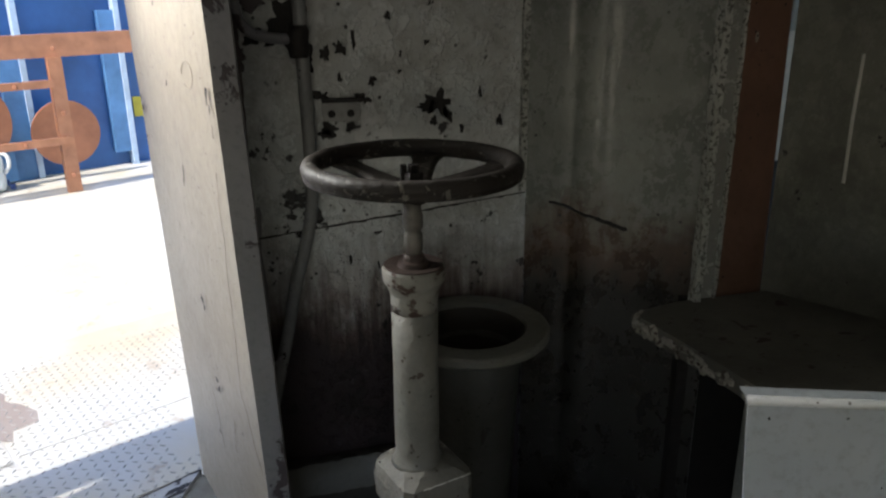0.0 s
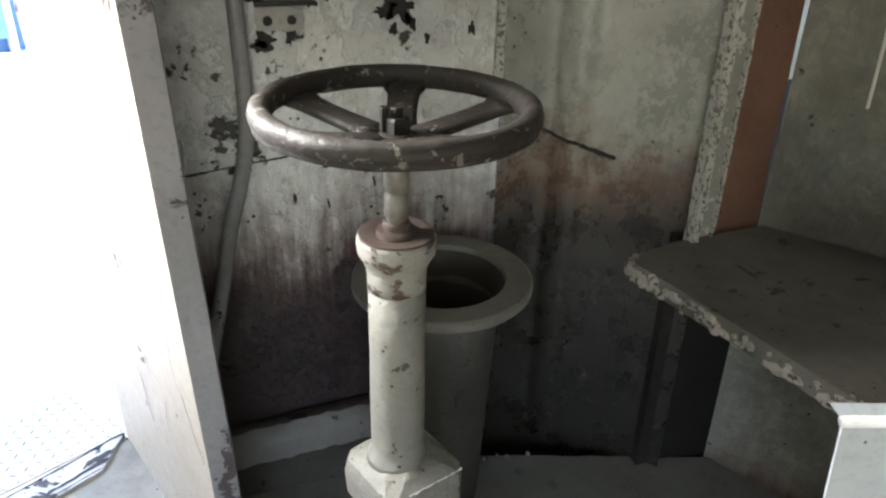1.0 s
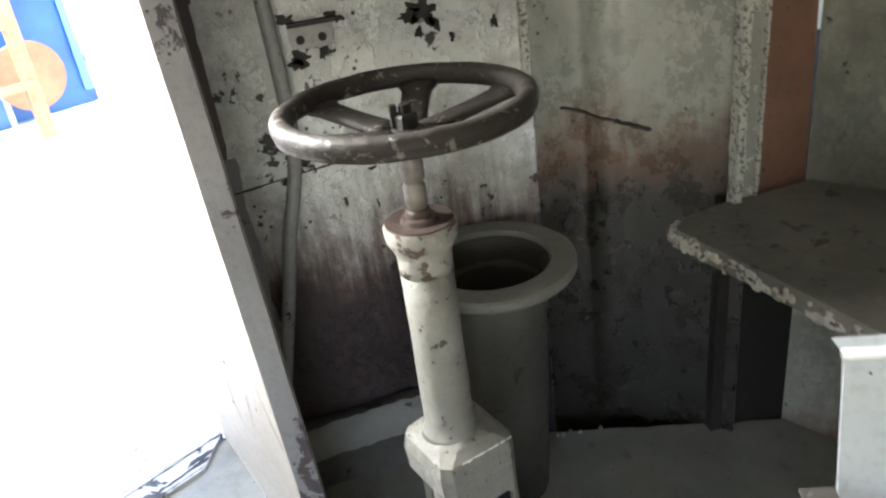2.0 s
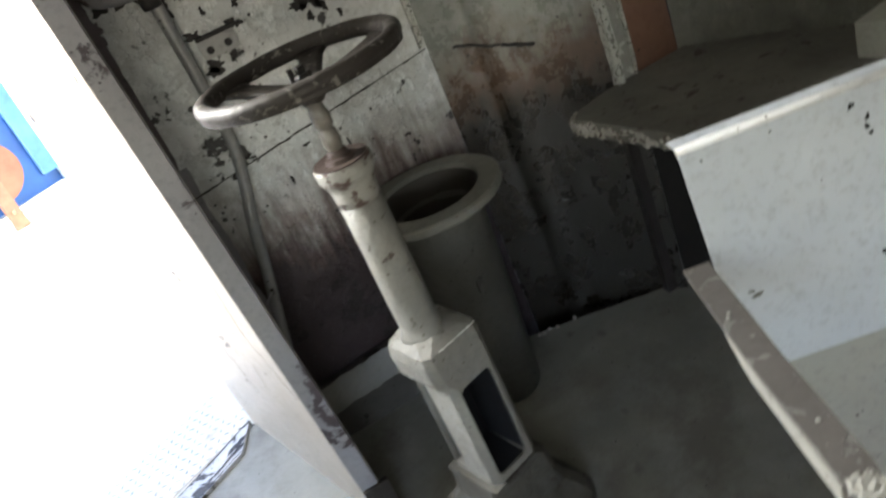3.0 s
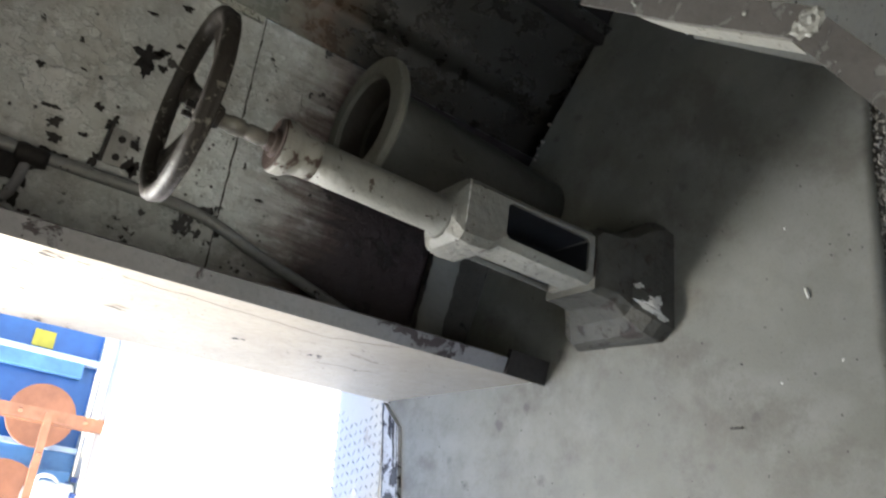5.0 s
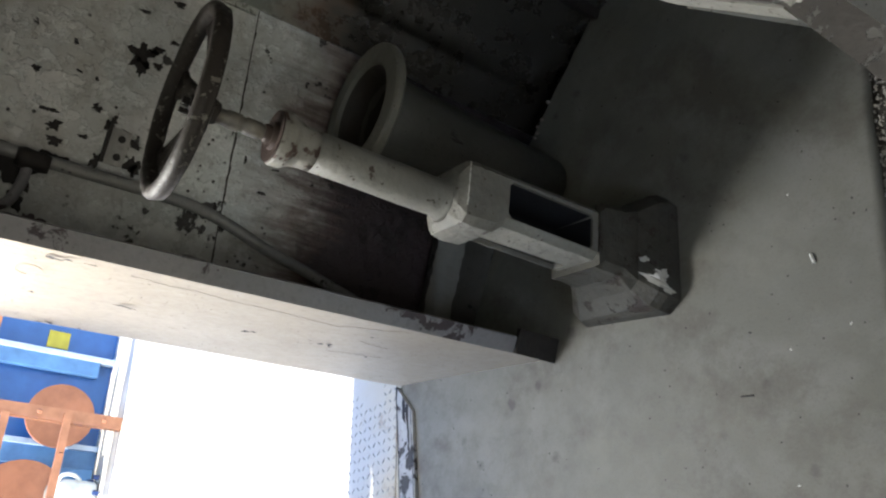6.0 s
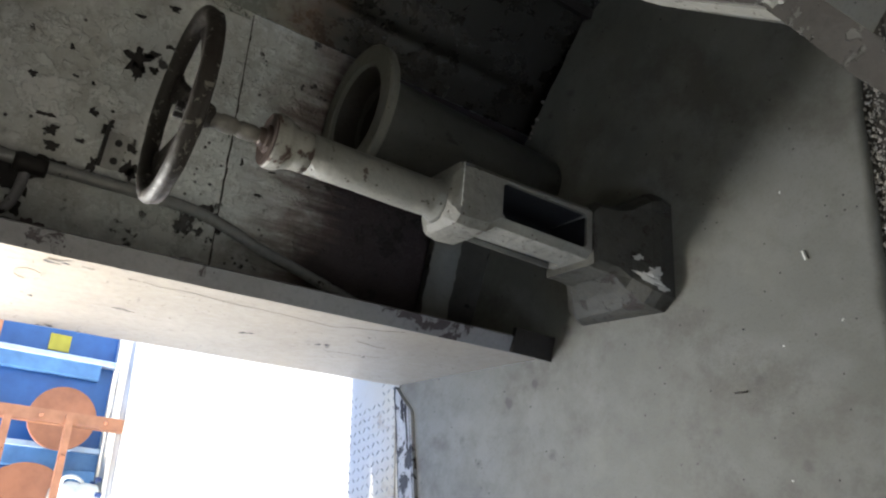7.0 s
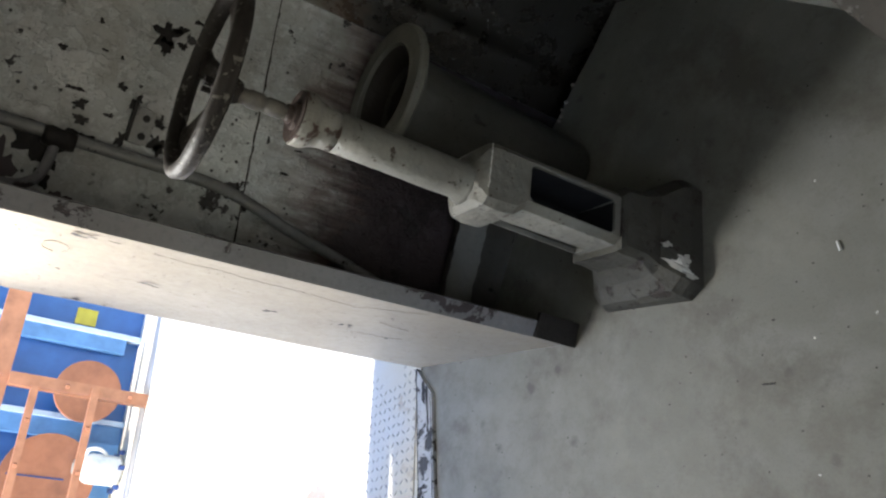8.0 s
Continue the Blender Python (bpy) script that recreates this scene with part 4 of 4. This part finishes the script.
pts = [(*jamb_point(0.265 + 0.06 * math.cos(0.5 * i), 1.285), 1.285 + 0.026 * math.sin(0.5 * i)) for i in range(12)]
part("paint_ridge", tube([(x - 0.002, y - 0.0008, z) for x, y, z in pts], 0.0009, 5), M_JAMB, jamb, "raised edge of a flaked paint patch")
# sill
part("sill", prism([(-0.495, 0.80), (-0.545, 0.69), (-1.30, 0.30), (-1.25, 0.41)], lambda x, y: floor_z(x, y) - 0.03, lambda x, y: floor_z(x, y) + 0.012), M_SILL, jamb, "worn pale sill", bevel=0.003)
def ragged_strip(c, d, n, length, width, z, seed):
    """A flat torn strip from c along d; n points across it."""
    bm = bmesh.new()
    rows = []
    for i in range(61):
        q = length * i / 60
        w0 = width * (0.5 + 0.9 * abs(noise.noise((q * 16, seed, 0))) + 0.35 * noise.noise((q * 60, seed, 4)))
        o = width * 0.7 * noise.noise((q * 11, seed, 7))
        row = []
        for sgn in (-0.5, 0.5):
            p = c + d * q + n * (o + sgn * w0)
            row.append(bm.verts.new((p.x, p.y, floor_z(p.x, p.y) + z)))
        rows.append(row)
    for a, b in zip(rows, rows[1:]):
        bm.faces.new((a[0], b[0], b[1], a[1]))
    return bm
for o, w, ln, sd_ in ((0.004, 0.009, 0.8, 1), (0.112, 0.007, 0.8, 3), (0.060, 0.044, 0.075, 2), (0.088, 0.022, 0.15, 5)):
    a, b = Vector((-0.495, 0.80)), Vector((-0.545, 0.69))
    part("gasket", ragged_strip(a + (b - a) * (o / 0.121), Vector((-0.755, -0.39)).normalized(), (b - a).normalized(), ln, w, 0.0135, sd_), M_BARE, jamb, "torn black gasket")
# doorway head and the walls round the room
panel_wall("wall_west", [(-1.22, 0.43), (-1.9, 0.08), (-1.92, -0.10), (-2.0, -2.3)], -0.6, 2.3, M_ROOM, "plain white bulkhead beside the doorway")
panel_wall("wall_south_west", [(-2.0, -2.3), (-1.35, -2.3)], -0.6, 2.3, M_ROOM, "plain white bulkhead beside the window")
win = panel_wall("window_1", [(-1.35, -2.3), (-0.35, -2.3)], -0.6, 0.56, M_ROOM, "plain white wall with an assumed, unseen open window")
part("window_head", prism([(-1.35, -2.3), (-0.35, -2.3), (-0.35, -2.28), (-1.35, -2.28)], 1.40, 2.3), M_ROOM, win)
panel_wall("wall_south", [(-0.35, -2.3), (1.8, -2.3), (1.75, -1.3)], -0.6, 2.3, M_ROOM, "plain white bulkhead closing the room")
bm = prism([(-0.42, 0.83), (-1.22, 0.43), (-1.20, 0.37), (-0.40, 0.76)], 1.95, 2.3)
part("head", bm, M_JAMB, jamb)
bm = prism([(-2.05, -3.05), (1.85, -3.05), (1.85, 0.9), (-0.42, 0.9), (-1.22, 0.5), (-2.05, 0.12)], 2.3, 2.33)
tagged(part("ceiling", bm, M_ROOM), "plain white steel deckhead", "ceiling", kind="structure")

def shade_strip(nm, u0, u1, v0, v1, z, label):
    pts = [Vector((-0.495, 0.80)) + Vector((0.885, 0.465)) * u + Vector((-0.465, 0.885)) * v for u, v in ((u0, v0), (u1, v0), (u1, v1), (u0, v1))]
    return tagged(part(nm, prism([tuple(p) for p in pts], z, z + 0.05), M_ROOM), label, "roof edge", kind="structure")
# added out of view, to cast the shaded band beside the sill
shade_strip("trim_eave", -6, 0.3, -0.02, 0.13, 2.31, "plain unseen strip added to shade the deck")
# unseen slab, added to keep sun and sky from entering the window
tagged(part("trim_hood", prism([(-1.8, -3.2), (0.1, -3.2), (0.1, -2.32), (-1.8, -2.32)], 1.43, 1.47), M_ROOM), "plain unseen slab added to block sun and sky", "roof edge", kind="structure")

# ---- pipe, bracket and cable on the back wall ----
pipe = thing("wall_pipe", "painted steel conduit bent along the bulkhead", "pipe", at=(-0.144, 0.57, 1.0))
pts = curve([(-0.140, 0.560, 2.25), (-0.138, 0.560, 1.4), (-0.134, 0.560, 1.08), (-0.139, 0.560, 0.95), (-0.160, 0.556, 0.855), (-0.188, 0.55, 0.765), (-0.224, 0.545, 0.61), (-0.29, 0.535, 0.35)], 8)
part("conduit", tube([(p.x + 0.144, p.y - 0.57, p.z - 1.0) for p in pts], 0.0155, 16), M_PIPE, pipe, smooth=True)
part("branch", tube([(p.x + 0.144, p.y - 0.57, p.z - 1.0) for p in curve([(-0.145, 0.56, 1.335), (-0.21, 0.56, 1.34), (-0.255, 0.56, 1.36), (-0.275, 0.56, 1.42), (-0.275, 0.56, 1.6)], 8)], 0.012, 14), M_STRIP, pipe, smooth=True)
part("coupling", lathe([(0, -0.035), (0.021, -0.035), (0.024, -0.02), (0.022, 0.0), (0.025, 0.02), (0.021, 0.035), (0, 0.035)], 20), M_BARE, pipe, "blackened coupling", smooth=True).location = (0.0, -0.01, 0.33)
brk = thing("bracket", "corroded terminal bracket with two round holes", "bracket", at=(-0.055, 0.585, 1.17))
bm = block((0, -0.006, 0), (0.085, 0.016, 0.045))
bmesh.ops.subdivide_edges(bm, edges=bm.edges, cuts=4, use_grid_fill=True)
roughen(bm, 0.006, 45)
part("base_plate", bm, M_SILL, brk, "pale crusted block")
part("top_edge", block((0.005, -0.012, 0.026), (0.10, 0.02, 0.008)), M_BARE, brk, "rusted dark top edge")
for x in (-0.024, 0.02):
    ob = part("hole", lathe([(0.0085, -0.004), (0.0085, 0.002), (0.006, 0.002), (0, 0.001)], 14, 0.15), M_BARE, brk)
    ob.rotation_euler, ob.location = (radians(90), 0, 0), (x, -0.0155, -0.004)
part("clip", tube([(0.05, -0.006, 0.028), (0.05, -0.008, 0.005), (0.072, -0.008, 0.003), (0.074, -0.006, 0.03)], 0.002, 6), M_WALL, brk)
cab_ = curve([(-0.20, 0.56, 0.75), (-0.215, 0.545, 0.66), (-0.225, 0.535, 0.60), (-0.25, 0.53, 0.57), (-0.262, 0.53, 0.56)], 8)
tagged(part("cable", tube(cab_, 0.0028, 8), M_STRIP, smooth=True), "thin loose grey cable beside the conduit", "cable")

# ---- outside: deck, plates, blue hull wall, rails ----
U = Vector((0.885, 0.465, 0))      # along the deck
V = Vector((-0.465, 0.885, 0))     # away from the door
O = Vector((-0.495, 0.80, 0.108))
def out(u, v, z=0.0):
    p = O + U * u + V * v
    return (p.x, p.y, p.z + z - 0.011 * v)
ground = thing("ground", "sunlit pale steel deck outside the doorway", "deck", kind="structure")
bm = bmesh.new()
bm.faces.new([bm.verts.new(out(u, v, -0.012)) for u, v in ((-9, 0.0), (9, 0.0), (9, 4.58), (-9, 4.58))])
part("deck_sheet", bm, M_DECK, ground)
for u0, u1, v0, v1 in ((-1.7, -0.56, 0.03, 0.40), (-0.54, 0.3, 0.02, 0.44), (-1.7, -0.40, 0.42, 1.25), (-0.38, 0.5, 0.46, 1.25)):
    bm = bmesh.new()
    c = [bm.verts.new(out(u, v, z)) for z in (-0.012, -0.0085) for u, v in ((u0, v0), (u1, v0), (u1, v1), (u0, v1))]
    for f in ((4, 5, 6, 7), (0, 1, 5, 4), (1, 2, 6, 5), (2, 3, 7, 6), (3, 0, 4, 7)):
        bm.faces.new([c[k] for k in f])
    part("deck_plate", bm, M_DECK_NEAR, ground)
bm = bmesh.new()
bm.faces.new([bm.verts.new(out(-0.42 + x, 0.86 + y, -0.0079)) for x, y in ragged(0, 0, 0.40, 0.85, 61, 3, 30)])
part("worn_patch", bm, M_PLATE, ground, "rust-brown patch worn into the deck paint")
bm = bmesh.new()
for i in range(60):
    for j in range(34):
        u, v = -1.5 + 0.032 * i, 0.03 + 0.032 * j
        if noise.noise((u * 2.2, v * 2.2, 4)) > 0.28:
            continue
        a = radians(45 if (i + j) % 2 else -45)
        c = Vector(out(u, v, -0.0082))
        du, dv = U * math.cos(a) + V * math.sin(a), V * math.cos(a) - U * math.sin(a)
        q = [bm.verts.new(c + du * x + dv * y + Vector((0, 0, h))) for x, y, h in ((-0.012, 0, 0), (0, -0.0035, 0), (0.012, 0, 0), (0, 0.0035, 0), (-0.006, 0, 0.002), (0.006, 0, 0.002))]
        for f in ((0, 1, 4), (1, 5, 4), (1, 2, 5), (2, 3, 5), (3, 4, 5), (3, 0, 4)):
            bm.faces.new([q[k] for k in f])
tagged(part("deck_tread", bm, M_TREAD), "raised diamond tread of the deck plates", "tread", kind="stuff")
hull = thing("backdrop_hull", "blue painted ship's side with pale stiffeners", "hull wall", kind="structure")
VW = 4.55
def out_box(u0, u1, v0, v1, z0, z1, bm=None):
    bm = bm or bmesh.new()
    c = [bm.verts.new(out(u, v, z)) for z in (z0, z1) for u, v in ((u0, v0), (u1, v0), (u1, v1), (u0, v1))]
    for f in ((3, 2, 1, 0), (4, 5, 6, 7), (0, 1, 5, 4), (1, 2, 6, 5), (2, 3, 7, 6), (3, 0, 4, 7)):
        bm.faces.new([c[k] for k in f])
    return bm
part("side_plate", out_box(-8, 8, VW, VW + 0.1, -0.5, 3.2), M_BLUE, hull)
# sunlight on the stiffeners is put into their pale colour
for u in (-1.65, -0.1, 0.72, 1.44):
    part("stiffener", out_box(u - 0.02, u + 0.02, VW - 0.09, VW, -0.4, 3.2), M_BLUE_PALE, hull, "stiffener, coloured pale for the sun on it")
part("beam_flange", out_box(1.30, 1.43, VW - 0.07, VW - 0.001, 0.1, 1.2), M_BLUE_LIGHT, hull, "lighter blue flange beside a stiffener")
part("beam_flange", out_box(0.56, 0.70, VW - 0.07, VW - 0.001, -0.1, 0.9), M_BLUE_LIGHT, hull, "lighter blue flange beside a stiffener")
part("dark_band", out_box(-0.2, 0.65, VW - 0.02, VW, -0.1, 0.22), M_BLUE_DARK, hull)
part("yellow_label", out_box(1.5, 1.64, VW - 0.012, VW, 0.36, 0.52), M_YELLOW, hull, "yellow painted label")
rail = thing("railing", "orange-brown wooden guard rail on the deck", "railing", at=out(0.3, 3.9))
bm = out_box(-3, 3.0, 3.85, 3.93, 0.92, 1.07)
for nm, b in (("top_rail", bm), ("post", out_box(0.73, 0.82, 3.82, 3.88, -0.02, 0.92)), ("mid_rail", out_box(-2.0, 0.74, 3.8, 3.84, 0.725, 0.775)), ("mid_rail", out_box(-2.0, 0.80, 3.8, 3.84, 0.335, 0.385))):
    ob = part(nm, b, M_ORANGE, rail)
    ob.matrix_parent_inverse = rail.matrix_world.inverted()
for u, z in ((0.77, 0.12), (0.77, 0.55), (0.77, 0.98), (0.20, 0.36), (0.20, 0.75), (-0.3, 0.36), (-0.3, 0.75), (0.5, 0.36), (0.5, 0.75)):
    ob = part("bolt", block((0, 0, 0), (0.026, 0.026, 0.026)), M_DISC, rail, bevel=0.004)
    ob.matrix_parent_inverse = rail.matrix_world.inverted()
    ob.location = out(u, 3.79, z)
for nm, u, z, r in (("disc", 0.89, 0.34, 0.24), ("disc", 0.22, 0.48, 0.32)):
    ob = part(nm, lathe([(0, 0.0), (r - 0.01, 0.0), (r, 0.01), (r, 0.04), (0, 0.04)], 48), M_DISC)
    ob.matrix_world = Matrix.Translation(out(u, 4.3, z)) @ Vector((-V.x, -V.y, 0)).to_track_quat("Z", "Y").to_matrix().to_4x4()
    part("score_line", block((0, 0.25 * r, 0.0405), (0.012, 1.2 * r, 0.003)), M_BLUE_DARK, ob, "dark scored line")
    tagged(ob, "round orange-brown cover disc on the blue hull", "disc", group="cover discs")
pump = thing("deck_motor", "small white machine with bolted dark flange on deck", "machine", at=out(0.32, 4.25))
ob = part("casing", lathe([(0, 0), (0.10, 0), (0.11, 0.02), (0.11, 0.22), (0.08, 0.28), (0, 0.28)], 24), M_WHITE, pump, smooth=True)
part("cap", lathe([(0, 0.28), (0.05, 0.28), (0.055, 0.29), (0.05, 0.33), (0, 0.335)], 20), M_KERB, pump, "grey cap", smooth=True)
part("handle", tube(curve([(0.07, 0.0, 0.27), (0.14, 0.0, 0.25), (0.15, 0.0, 0.18), (0.115, 0.0, 0.12)], 6), 0.014, 8), M_WHITE, pump, smooth=True)
part("mount_box", block((0.02, 0.02, 0.20), (0.42, 0.05, 0.40), m=Matrix.Translation((V.x * 0.17, V.y * 0.17, 0)) @ Matrix.Rotation(math.atan2(U.y, U.x), 4, "Z")), M_BLUE_LIGHT, pump, "light blue boxed mount", bevel=0.01)
for i in range(6):
    ob = part("bolt", block((0, 0, 0), (0.03, 0.03, 0.04)), M_BLUE_DARK, pump)
    ob.location = (0.15 * math.cos(i * 1.05), 0.15 * math.sin(i * 1.05), 0.02)

# ---- small litter on the floor ----
rnd = random.Random(77)
for i in range(40):
    x, y = rnd.uniform(-0.7, 0.5), rnd.uniform(-0.62, 0.1)
    if y < EDGE(x) + 0.02 or (abs(x) < 0.2 and y > -0.2):
        continue
    s = rnd.uniform(0.001, 0.0028)
    bm = bmesh.new()
    bmesh.ops.create_icosphere(bm, subdivisions=1, radius=s)
    ob = part("crumb", bm, M_DRIP if rnd.random() < 0.12 else M_BARE)
    ob.location, ob.scale, ob.rotation_euler = (x, y, floor_z(x, y) + s * 0.3), (rnd.uniform(0.8, 1.9), 1, 0.6), (0, 0, rnd.uniform(0, 3))
    tagged(ob, "tiny crumb of grit lying on the cement floor", "crumb", group="floor crumbs")
for x, y, L, a, mt, lb in ((0.085, -0.43, 0.022, 0.6, M_WHITE, "small white cigarette stub on the floor"), (-0.23, -0.36, 0.03, 1.9, M_BARE, "dark match-like sliver on the floor")):
    bm = tube([(-L / 2, 0, 0), (0, 0, 0.001), (L / 2, 0, 0)], 0.0035 if mt is M_WHITE else 0.002, 8)
    ob = part("stub" if mt is M_WHITE else "sliver", bm, mt)
    ob.matrix_world = Matrix.Translation((x, y, floor_z(x, y) + 0.003)) @ Euler((0, 0, a)).to_matrix().to_4x4()
    tagged(ob, lb, "litter")
for i in range(7):
    x = rnd.uniform(0.29, 0.52)
    bm = bmesh.new()
    bmesh.ops.create_icosphere(bm, subdivisions=1, radius=rnd.uniform(0.003, 0.007))
    roughen(bm, 0.004, 150)
    ob = part("rubble", bm, M_PEBBLE)
    ob.location = (x, 0.495 - 0.22 * (x - 0.3) + rnd.uniform(-0.01, 0.01), floor_z(x, 0.49) + 0.004)
    tagged(ob, "small pale lump of rubble at the floor's edge", "rubble", group="rubble by the wall")
